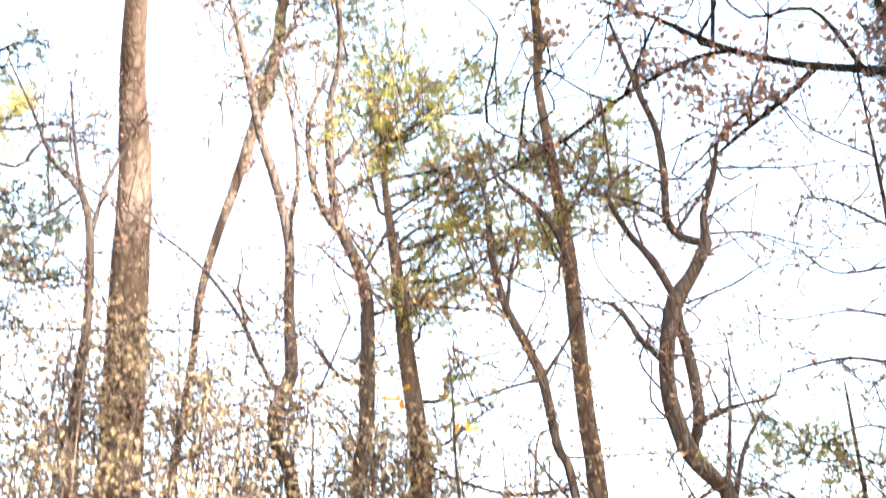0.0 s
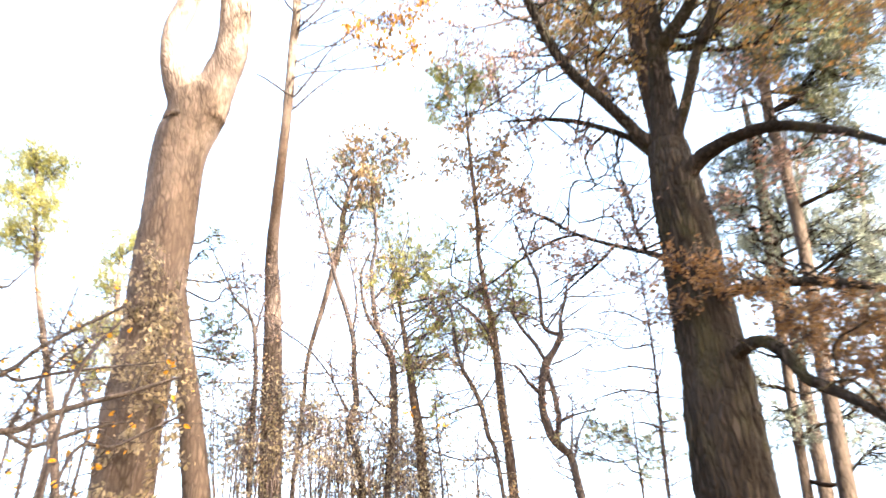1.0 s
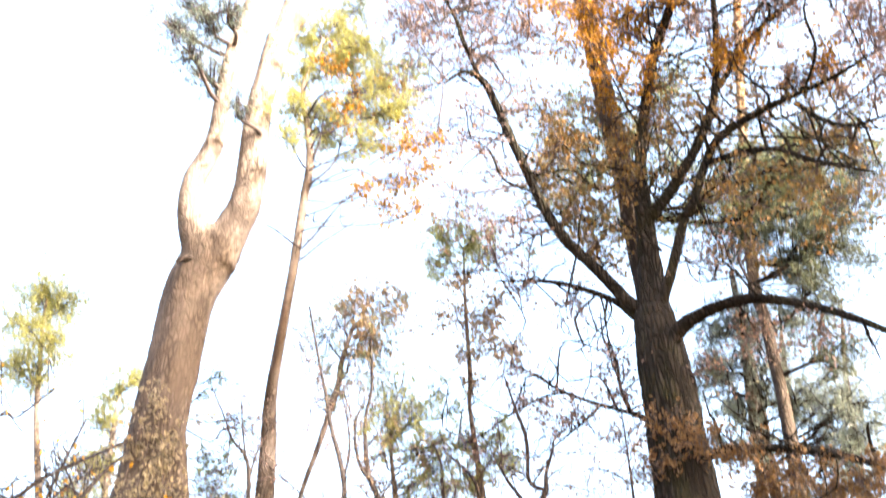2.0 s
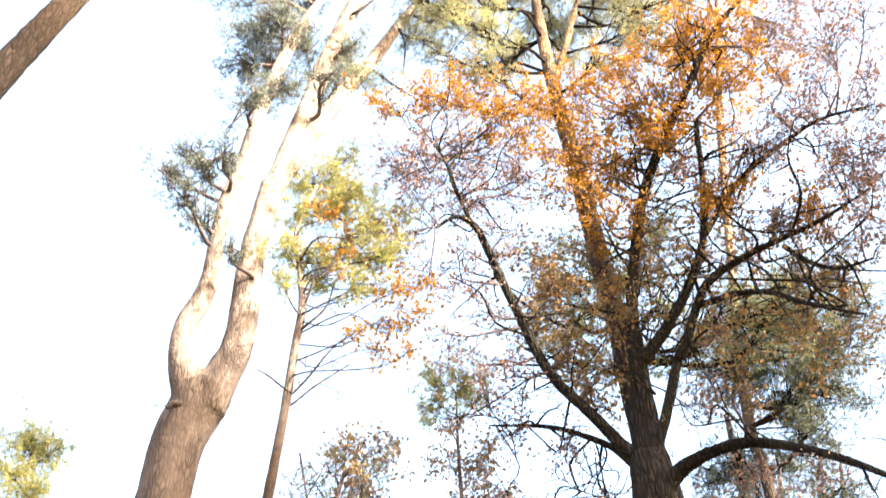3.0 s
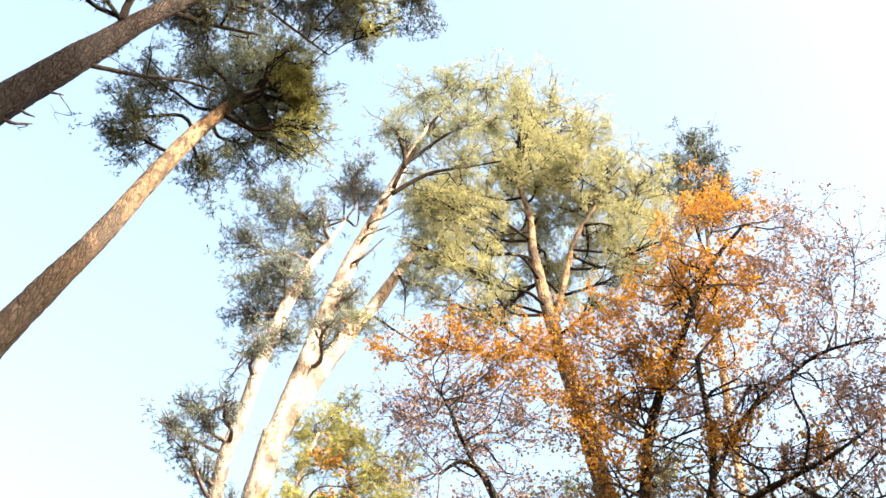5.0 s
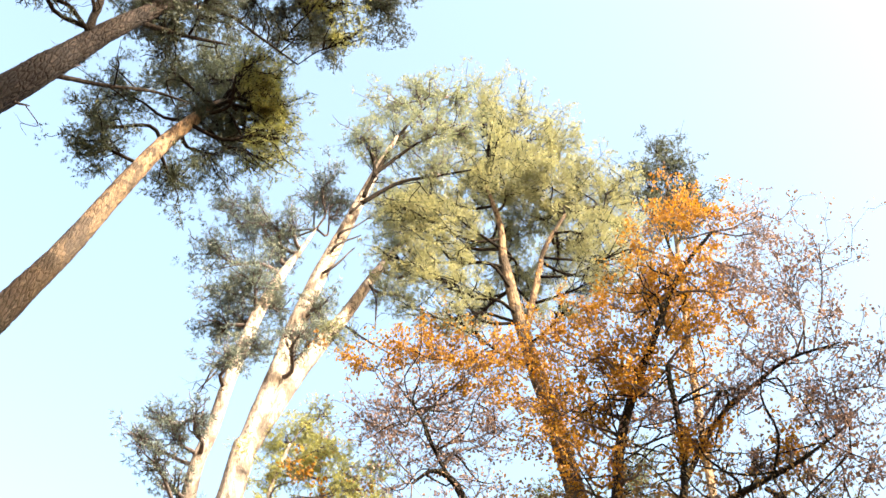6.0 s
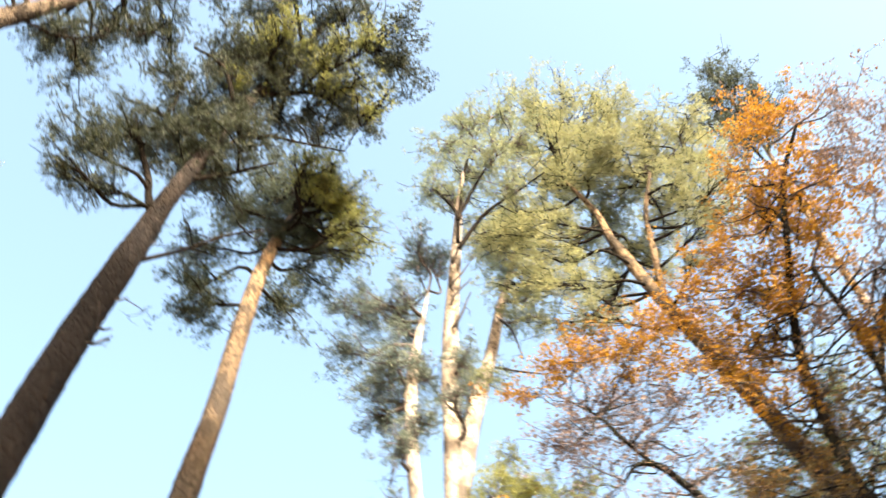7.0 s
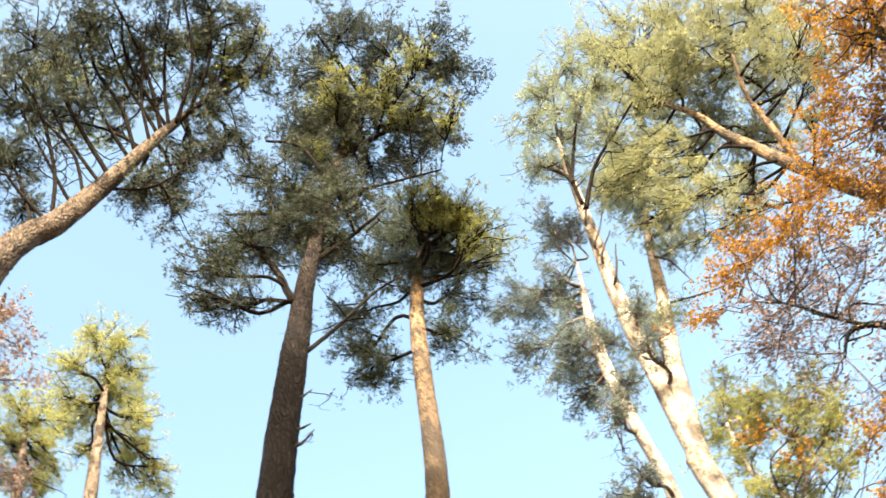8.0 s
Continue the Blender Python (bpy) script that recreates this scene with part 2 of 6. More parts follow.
def tube(shape, points, step=0.2, sides=8, rough=0.04, wander=0.0, rng=None, furrow=0.0):
    """A tapered, slightly knotty tube along points (x, y, z, radius)."""
    rng = rng or np.random.default_rng(1)
    q = smooth_line(points, step)
    n = len(q)
    if wander:
        s = np.cumsum(np.concatenate([[0], np.linalg.norm(np.diff(q[:, :3], axis=0), axis=1)]))
        for k in range(3):
            w = wander * rng.normal(size=3) / (k + 1)
            q[:, :3] += np.sin(s * (1.3 + 1.7 * k) + rng.uniform(0, 6.28, 1))[:, None] * w * np.minimum(1, s / 0.6)[:, None]
    d = np.gradient(q[:, :3], axis=0)
    d /= np.linalg.norm(d, axis=1)[:, None] + 1e-9
    ref = np.array([0.31, 0.95, 0.05]) if abs(d[0][1]) < 0.8 else np.array([1.0, 0.1, 0.0])
    u = np.zeros((n, 3))
    u[0] = np.cross(d[0], ref)
    u[0] /= np.linalg.norm(u[0])
    for i in range(1, n):
        w = u[i - 1] - d[i] * (u[i - 1] @ d[i])
        u[i] = w / (np.linalg.norm(w) + 1e-9)
    v = np.cross(d, u)
    ang = np.arange(sides) * 2 * np.pi / sides
    r = q[:, 3][:, None] * np.ones(sides)
    if rough:
        ph = rng.uniform(0, 6.28, 8)
        h = np.arange(n)[:, None] * step
        r = r * (1 + rough * (np.sin(2 * ang + h * 0.9 + ph[0]) + 0.8 * np.sin(3 * ang - h * 1.7 + ph[1]) + 0.6 * np.sin(5 * ang + h * 3.1 + ph[2])
                              + 0.7 * np.sin(h * 4.3 + ph[3]) * np.sin(ang + ph[4])) + rough * 0.8 * rng.normal(size=(n, sides)))
    if furrow:
        h = np.arange(n)[:, None] * step
        wav = 7 * ang + 1.1 * np.sin(h * 2.3 + 2 * ang) + 0.7 * np.sin(h * 5.1 + 1.0 + 3 * ang)
        r = r * (1 + furrow * (np.abs(np.sin(wav)) - 0.6) * (0.75 + 0.4 * np.sin(h * 9.0 + 5 * ang)))
    ring = q[:, None, :3] + r[:, :, None] * (np.cos(ang)[None, :, None] * u[:, None] + np.sin(ang)[None, :, None] * v[:, None])
    verts = np.vstack([ring.reshape(-1, 3), q[0, :3], q[-1, :3]])
    i, j = np.meshgrid(np.arange(n - 1), np.arange(sides), indexing="ij")
    k = (j + 1) % sides
    quads = np.stack([i * sides + j, i * sides + k, (i + 1) * sides + k, (i + 1) * sides + j], -1).reshape(-1, 4)
    j = np.arange(sides)
    k = (j + 1) % sides
    tip = np.stack([np.full(sides, n * sides + 1), (n - 1) * sides + j, (n - 1) * sides + k], -1)
    root = np.stack([np.full(sides, n * sides), k, j], -1)
    base = shape.n
    shape.add(verts, quads)
    shape.f += [tip + base, root + base] if sides > 4 else [tip + base]
    return q


def unit(a):
    return a / (np.linalg.norm(a, axis=-1, keepdims=True) + 1e-9)


def needle_tufts(shape, centres, ways, size, blades, rng):
    """Sprays of thin needles round shoots."""
    n = len(centres)
    c = np.repeat(centres, blades, 0)
    w = unit(np.repeat(ways, blades, 0) * 0.6 + rng.normal(size=(n * blades, 3)) * 0.6)
    ln = size * rng.uniform(0.6, 1.25, (n * blades, 1))
    side = unit(np.cross(w, rng.normal(size=(n * blades, 3)))) * ln * 0.1
    root = c + rng.normal(size=c.shape) * size * 0.16
    verts = np.stack([root - side, root + w * ln, root + side], 1).reshape(-1, 3)
    shape.add(verts, np.arange(n * blades * 3).reshape(-1, 3))


def broad_leaves(shape, centres, size, rng, droop=0.5):
    """Small folded leaves with a waist, each of four faces."""
    n = len(centres)
    w = unit(rng.normal(size=(n, 3)) + np.array([0, 0, -droop]))
    s = unit(np.cross(w, rng.normal(size=(n, 3))))
    up = np.cross(s, w)
    ln = size * rng.uniform(0.55, 1.3, (n, 1))
    curl = rng.uniform(-0.25, 0.35, (n, 1))
    a = centres
    b = a + w * ln * 0.5 + up * ln * curl * 0.4
    e = a + w * ln + up * ln * curl * -0.3
    fold = up * ln * rng.uniform(0.05, 0.22, (n, 1))
    wid = ln * rng.uniform(0.24, 0.36, (n, 1))
    l1, r1 = a + w * ln * 0.36 + s * wid * 0.8 + fold, a + w * ln * 0.36 - s * wid * 0.8 + fold
    l2, r2 = a + w * ln * 0.72 + s * wid + fold, a + w * ln * 0.72 - s * wid + fold
    verts = np.stack([a, l1, l2, e, r2, r1, b], 1).reshape(-1, 3)
    o = np.arange(n)[:, None] * 7
    faces = np.concatenate([o + np.array([[0, 6, 1, 1]]) * 0 + np.array([[0, 5, 6, 1]]), o + np.array([[1, 6, 3, 2]]), o + np.array([[6, 5, 4, 3]])])
    shape.add(verts, faces)


def attach(stems, target, reach):
    """The place on the stems from which a branch to target springs, somewhat below it."""
    q = np.concatenate(stems)
    want = np.asarray(target) - np.array([0, 0, reach])
    k = np.argmin(np.linalg.norm(q[:, :3] - want, axis=1))
    return q[k]


def branch_to(shape, start, end, r0, r1, rng, sag=0.12, sides=5, cuts=14, bend=0.09):
    """A bent branch; returns its line."""
    a, b = np.asarray(start[:3]), np.asarray(end)
    ln = np.linalg.norm(b - a)
    out = rng.normal(size=3) * ln * bend
    m1 = a + (b - a) * 0.35 + out + np.array([0, 0, -sag * ln * 0.6])
    m2 = a + (b - a) * 0.7 - out * 0.4 + np.array([0, 0, -sag * ln * 0.5])
    return tube(shape, [(*a, r0), (*m1, r0 * 0.75 + r1 * 0.25), (*m2, r0 * 0.4 + r1 * 0.6), (*b, r1)], max(0.04, ln / cuts), sides, 0.05, ln * 0.012, rng)


def crown(tree, stems, blobs, rng, leaves, material, density, size, twigs=10, wood=TWIG_BARK, thick=0.03, reach=0.5, name="foliage", flat=0.8, label="", split=1, spread=0.66):
    """Branches from the stems into each bough of the crown, twigs in it, and the leaves on them as one part."""
    green = Shape()
    clumps = []
    for x, y, z, r in blobs:
        for k in range(split):
            o = unit(rng.normal(size=3)) * r * (0.0 if split == 1 else rng.uniform(0.3, 0.8)) * np.array([1, 1, 0.8])
            clumps.append((x + o[0], y + o[1], z + o[2], r * (1.0 if split == 1 else rng.uniform(0.5, 0.8))))
    for x, y, z, r in clumps:
        c = np.array((x, y, z))
        sh = Shape()
        start = attach(stems, c, reach * r * 2)
        line = branch_to(sh, start, c, min(thick, start[3] * 0.7), thick * 0.35, rng, cuts=10)
        tips = []
        for k in range(max(4, twigs // 2 if split > 1 else twigs)):
            to = c + np.clip(rng.normal(size=3), -2, 2) * r * spread * np.array([1, 1, flat])
            s = line[int(len(line) * rng.uniform(0.45, 0.98))]
            t = branch_to(sh, s, to, thick * 0.32, thick * 0.13, rng, rng.uniform(-0.1, 0.2), 3, 4)
            tips.append(t[len(t) // 2:, :3])
            for j in range(2):
                s2 = t[int(len(t) * rng.uniform(0.3, 0.9))]
                to2 = s2[:3] + unit(rng.normal(size=3) + unit(to - c) * 0.6) * r * rng.uniform(0.3, 0.65)
                t2 = branch_to(sh, s2, to2, thick * 0.2, thick * 0.1, rng, 0.05, 3, 2)
                tips.append(t2[len(t2) // 2:, :3])
        part("branch", sh, wood, tree)
        pool = np.concatenate(tips)
        n = int(density * r * r * 4)
        if n < 1:
            continue
        pick = pool[rng.integers(0, len(pool), n)]
        if leaves == "needle":
            shoot = pick[:max(1, n // 4)] + rng.normal(size=(max(1, n // 4), 3)) * (0.03 + 0.08 * r)
            pos = np.repeat(shoot, 5, 0) + rng.normal(size=(len(shoot) * 5, 3)) * size * 0.42
            needle_tufts(green, pos, unit(pos - np.repeat(shoot, 5, 0)), size * 0.72, 6, rng)
        else:
            pos = pick + rng.normal(size=pick.shape) * r * 0.12
            broad_leaves(green, pos, size, rng)
    if green.n:
        part(name, green, material, tree, label, kind="stuff", smooth=False)


def side_twigs(shape, lines, rng, count, length, radius, tips=None, rise=0.3):
    """Fine twigs that leave the given lines."""
    for q in lines:
        span = np.linalg.norm(q[-1, :3] - q[0, :3])
        for k in range(max(1, int(count * span))):
            i = int(len(q) * rng.uniform(0.15, 0.98))
            s = q[min(i, len(q) - 1)]
            ln = length * rng.uniform(0.4, 1.3)
            to = s[:3] + unit(rng.normal(size=3) * np.array([1, 1, 0.8]) + np.array([0, 0, rise])) * ln
            t = branch_to(shape, s, to, min(radius, s[3] * 0.7), radius * 0.3, rng, rng.uniform(-0.1, 0.2), 4, 9, 0.14)
            if tips is not None:
                tips.append(t[len(t) // 4:, :3])
            for j in range(2):
                s2 = t[int(len(t) * rng.uniform(0.3, 0.9))]
                to2 = s2[:3] + unit(rng.normal(size=3) + np.array([0, 0, rise])) * ln * 0.45
                t2 = branch_to(shape, s2, to2, radius * 0.45, radius * 0.2, rng, 0.0, 3, 5)
                if tips is not None:
                    tips.append(t2[:, :3])


def pine(foot_line, seed, label, blobs=(), brown=(), extra=(), dead=(), boughs=(), needles=NEEDLES, density=1000, size=0.082, thick=0.035, wood=PINE_BARK, group="pines", sides=14, twigs=18, dry=DRY_LEAF, pale=(), spread=0.66, fuse=0, sunny=NEEDLES_PALE_LIT, limb=BOUGH_BARK):
    """A Scots pine: trunk, further stems, dead snags, boughs with needles; pale, sunny: boughs whose sunlight is put
    into the needle colour.
    """
    rng = np.random.default_rng(seed)
    tree = thing("pine_tree", (foot_line[0][0], foot_line[0][1], 0), label, "tree", group)
    sh = Shape()
    stems = [tube(sh, foot_line, 0.09, sides, 0.03, 0.0, rng, 0.06 if sides > 20 else 0.0)]
    for s in extra[:fuse]:
        stems.append(tube(sh, s, 0.1, 24, 0.03, 0.0, rng))
    body = part("trunk", sh, wood, tree)
    if fuse:
        mesh = body.modifiers.new("fuse", "REMESH")
        mesh.mode, mesh.voxel_size, mesh.use_smooth_shade = "VOXEL", 0.028, True
        even = body.modifiers.new("even", "SMOOTH")
        even.factor, even.iterations = 0.5, 8
    for s in extra[fuse:]:
        sh = Shape()
        stems.append(tube(sh, s, 0.12, min(18, max(8, sides - 4)), 0.035, 0.0, rng))
        part("stem", sh, wood, tree)
    for s in boughs:
        sh = Shape()
        stems.append(tube(sh, s, 0.1, 8, 0.05, 0.01, rng))
        side_twigs(sh, [stems[-1]], rng, 3.0, 0.6, 0.01)
        part("bough", sh, BOUGH_BARK, tree)
    for s in dead:
        sh = Shape()
        near = attach(stems, s[0][:3], 0.0)
        q = tube(sh, [(*near[:3], s[0][3] * 0.7), *[(*p[:3], max(0.006, p[3] * 0.85)) for p in s]], 0.06, 6, 0.05, 0.03, rng)
        side_twigs(sh, [q], rng, 4.0, 0.35, 0.006)
        part("dead_branch", sh, THIN_BARK, tree, "bare dead branch")
    if blobs:
        crown(tree, stems, blobs, rng, "needle", needles, density, size, twigs, limb if thick > 0.02 else THIN_BARK, thick, spread=spread)
    # Lit side of the crown, made with a lighter needle colour
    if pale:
        crown(tree, stems, pale, rng, "needle", sunny, density * 0.85, size, twigs, limb, thick, name="sunlit_foliage", spread=0.72)
    if brown:
        crown(tree, stems, brown, rng, "broad", dry, 1000, 0.05, 12, TWIG_BARK, thick * 0.7, name="dry_leaves", label="dry brown leaves caught among the boughs")
    return tree


def thin_tree(trunk, limbs, seed, label, leaf_count=1700, category="tree", leaves=BROWN_LEAF, twig=8.0, length=0.6):
    """A slender bare tree of the undergrowth, with a few dry leaves."""
    rng = np.random.default_rng(seed)
    tree = thing("young_tree", (trunk[0][0], trunk[0][1], 0), label, category, "young trees")
    sh = Shape()
    lines = [tube(sh, trunk, 0.07, 9, 0.05, 0.0, rng)]
    part("trunk", sh, THIN_BARK, tree)
    for s in limbs:
        sh = Shape()
        lines.append(tube(sh, s, 0.06, 7, 0.05, 0.004, rng))
        part("limb", sh, THIN_BARK, tree)
    sh, tips = Shape(), []
    high = [q[q[:, 2] > 4.0] for q in lines]
    side_twigs(sh, [q for q in high if len(q) > 3], rng, twig, length, 0.0075, tips)
    part("twig_spray", sh, TWIG_BARK, tree, kind="stuff")
    if leaf_count:
        pool = np.concatenate(tips)
        sh = Shape()
        broad_leaves(sh, pool[rng.integers(0, len(pool), leaf_count)] + rng.normal(size=(leaf_count, 3)) * 0.02, 0.027, rng)
        part("dry_leaves", sh, leaves, tree, kind="stuff", smooth=False)
    return tree


# The ground: one sheet to the horizon, gently uneven near the trees
def build_ground():
    n = 90
    s = np.linspace(-1, 1, n)
    s = np.sign(s) * np.abs(s) ** 3 * 1500
    x, y = np.meshgrid(s, s, indexing="ij")
    near = np.exp(-(x ** 2 + y ** 2) / 900)
    z = near * (0.06 * np.sin(x * 0.9) * np.cos(y * 0.7 + 1) + 0.05 * np.sin(x * 0.31 + y * 0.47)) - 0.03
    sh = Shape()
    i, j = np.meshgrid(np.arange(n - 1), np.arange(n - 1), indexing="ij")
    sh.add(np.stack([x, y, z], -1).reshape(-1, 3), np.stack([i * n + j, (i + 1) * n + j, (i + 1) * n + j + 1, i * n + j + 1], -1).reshape(-1, 4))
    me = bpy.data.meshes.new("ground")
    me.from_pydata([tuple(v) for v in sh.v[0]], [], [tuple(int(a) for a in f) for f in sh.f[0]])
    me.materials.append(litter_material())
    tagged(new("ground", me), "forest floor of fallen leaves and moss", "ground", kind="structure")


build_ground()

# Pines
pine([(-3.11, 9.81, -0.20, 0.364), (-3.12, 9.82, 0.80, 0.314), (-3.10, 9.81, 2.24, 0.294), (-3.05, 9.78, 4.19, 0.283), (-2.99, 9.75, 5.59, 0.280), (-2.92, 9.71, 6.94, 0.270), (-2.85, 9.68, 8.57, 0.282), (-2.80, 9.63, 9.07, 0.301), (-2.69, 9.60, 9.43, 0.318), (-2.64, 9.56, 9.66, 0.314), (-2.62, 9.50, 9.83, 0.230), (-2.63, 9.44, 9.90, 0.099)], 11,
     "tall pine forked into a lyre of pinkish sunlit stems",
     extra=[[(-2.67, 9.48, 9.30, 0.195), (-2.86, 9.38, 9.78, 0.169), (-2.92, 9.28, 10.11, 0.146), (-2.90, 9.23, 10.41, 0.136), (-2.79, 9.17, 10.66, 0.131), (-2.72, 9.11, 10.97, 0.117), (-2.71, 9.03, 11.37, 0.102), (-2.70, 8.96, 11.81, 0.097), (-2.64, 8.82, 12.18, 0.092), (-2.54, 8.77, 12.68, 0.091), (-2.43, 8.67, 13.59, 0.091), (-2.25, 8.62, 14.89, 0.093), (-2.02, 8.58, 15.88, 0.085), (-1.76, 8.56, 16.70, 0.053), (-1.51, 8.55, 17.50, 0.028)],
            [(-2.56, 9.51, 9.32, 0.211), (-2.44, 9.49, 9.86, 0.203), (-2.29, 9.32, 10.23, 0.178), (-2.27, 9.12, 11.39, 0.160), (-2.24, 9.03, 11.57, 0.160), (-2.16, 9.05, 12.68, 0.163)],
            [(-2.15, 9.05, 12.57, 0.144), (-1.83, 8.90, 14.24, 0.130), (-1.69, 8.82, 14.98, 0.135), (-1.37, 8.57, 16.09, 0.121), (-0.85, 8.15, 17.39, 0.091), (-0.48, 7.78, 18.18, 0.065), (-0.16, 7.60, 19.03, 0.039)],
            [(-2.15, 9.05, 12.57, 0.140), (-1.82, 9.33, 14.12, 0.129), (-1.56, 9.47, 15.16, 0.144), (-1.08, 9.64, 16.54, 0.109), (-0.61, 9.78, 18.08, 0.088), (-0.05, 9.90, 19.58, 0.053)]],
     boughs=[
        [(-0.70, 7.82, 17.18, 0.036), (-0.55, 7.73, 17.98, 0.028), (-0.73, 7.72, 19.29, 0.015)],
        [(-0.73, 7.82, 16.96, 0.040), (-0.19, 7.80, 17.58, 0.032), (0.42, 7.74, 17.67, 0.023), (1.02, 7.58, 17.55, 0.014)],
        [(-0.56, 7.73, 17.68, 0.032), (-0.06, 7.65, 19.38, 0.025), (0.46, 7.64, 20.58, 0.010)],
        [(-0.54, 7.73, 17.80, 0.032), (0.14, 7.65, 18.72, 0.024), (0.87, 7.60, 19.42, 0.010)]], dead=[
        [(-2.77, 9.35, 9.30, 0.057), (-2.86, 9.27, 9.26, 0.044), (-2.91, 9.25, 9.17, 0.013)],
        [(-0.92, 7.95, 16.83, 0.026), (-0.57, 7.98, 17.41, 0.009)],
        [(-1.05, 8.13, 16.63, 0.026), (-0.59, 8.13, 17.14, 0.009)],
        [(-1.13, 8.27, 16.41, 0.026), (-0.75, 8.27, 16.80, 0.009)],
        [(-1.22, 8.41, 15.98, 0.030), (-0.83, 8.41, 16.58, 0.009)],
        [(-2.48, 8.76, 14.49, 0.024), (-2.64, 8.71, 13.97, 0.020), (-2.80, 8.66, 13.34, 0.008)],
        [(-1.05, 9.64, 16.27, 0.027), (-0.70, 9.67, 15.96, 0.022), (-0.32, 9.69, 15.59, 0.009)],
        [(-2.48, 8.65, 14.23, 0.024), (-2.65, 8.60, 13.82, 0.019), (-2.76, 8.57, 13.16, 0.007)],
        [(-0.69, 9.68, 17.53, 0.029), (-0.61, 9.68, 16.97, 0.023), (-0.58, 9.68, 16.17, 0.009)]],
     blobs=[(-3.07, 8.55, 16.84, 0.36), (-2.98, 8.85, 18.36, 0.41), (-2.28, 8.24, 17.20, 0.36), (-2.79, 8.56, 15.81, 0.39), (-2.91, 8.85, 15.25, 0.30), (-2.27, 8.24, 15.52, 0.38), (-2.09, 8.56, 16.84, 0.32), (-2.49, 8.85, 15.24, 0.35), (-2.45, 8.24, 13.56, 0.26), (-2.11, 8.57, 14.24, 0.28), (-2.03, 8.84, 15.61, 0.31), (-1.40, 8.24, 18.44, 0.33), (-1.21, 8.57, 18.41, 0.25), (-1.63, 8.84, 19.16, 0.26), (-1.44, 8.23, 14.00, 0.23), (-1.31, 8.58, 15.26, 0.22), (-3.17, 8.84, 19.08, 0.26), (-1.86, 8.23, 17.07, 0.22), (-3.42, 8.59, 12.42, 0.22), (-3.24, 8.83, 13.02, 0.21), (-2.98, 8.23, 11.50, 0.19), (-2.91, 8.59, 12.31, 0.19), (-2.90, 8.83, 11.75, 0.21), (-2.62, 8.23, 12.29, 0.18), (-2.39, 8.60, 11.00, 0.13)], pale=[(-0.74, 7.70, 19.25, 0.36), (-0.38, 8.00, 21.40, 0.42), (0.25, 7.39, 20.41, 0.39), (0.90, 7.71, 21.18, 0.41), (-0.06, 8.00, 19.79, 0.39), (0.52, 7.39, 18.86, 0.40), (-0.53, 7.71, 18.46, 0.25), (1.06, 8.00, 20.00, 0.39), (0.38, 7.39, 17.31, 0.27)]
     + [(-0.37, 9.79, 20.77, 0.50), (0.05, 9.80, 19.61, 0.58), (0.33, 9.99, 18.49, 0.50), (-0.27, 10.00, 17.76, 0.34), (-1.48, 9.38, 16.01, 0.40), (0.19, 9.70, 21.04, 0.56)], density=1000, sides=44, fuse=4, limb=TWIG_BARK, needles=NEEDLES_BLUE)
pine([(-5.09, 6.13, -0.20, 0.221), (-5.10, 6.12, 0.80, 0.190), (-5.00, 6.15, 5.00, 0.178), (-4.64, 6.23, 9.37, 0.167), (-4.53, 6.28, 10.71, 0.164), (-4.32, 6.32, 11.82, 0.148), (-4.07, 6.38, 13.12, 0.135), (-3.80, 6.46, 14.93, 0.129), (-3.54, 6.53, 16.46, 0.116), (-3.20, 6.60, 17.73, 0.088), (-2.88, 6.66, 18.46, 0.055)], 12,
     "slender pine with orange upper bark and a rounded crown", blobs=[(-4.48, 6.39, 18.20, 0.46), (-4.34, 6.49, 16.37, 0.47), (-4.68, 6.25, 17.10, 0.36), (-4.04, 6.55, 19.55, 0.60), (-3.02, 6.97, 20.87, 0.63), (-3.25, 6.64, 17.73, 0.45), (-3.49, 6.87, 20.55, 0.58), (-2.86, 7.04, 19.06, 0.44), (-2.46, 7.18, 19.55, 0.50), (-2.85, 7.15, 18.14, 0.46), (-3.43, 7.13, 16.47, 0.43), (-2.96, 7.22, 17.24, 0.36)], pale=[(-2.11, 7.32, 18.62, 0.27), (-2.33, 7.86, 18.83, 0.27), (-2.02, 6.80, 18.37, 0.26), (-2.16, 6.57, 18.92, 0.27), (-2.56, 7.65, 18.88, 0.25), (-2.42, 6.13, 18.57, 0.22), (-2.63, 7.81, 18.34, 0.21), (-2.00, 6.10, 17.93, 0.31), (-1.94, 6.70, 18.17, 0.31), (-1.89, 6.83, 17.17, 0.26), (-2.12, 7.36, 17.40, 0.20), (-2.26, 6.70, 18.13, 0.28), (-2.17, 5.68, 17.59, 0.25), (-2.20, 6.95, 17.58, 0.22), (-2.33, 6.39, 18.23, 0.22)], sunny=NEEDLES_OLIVE_LIT, density=1100, twigs=16, sides=20, wood=MID_PINE_BARK)
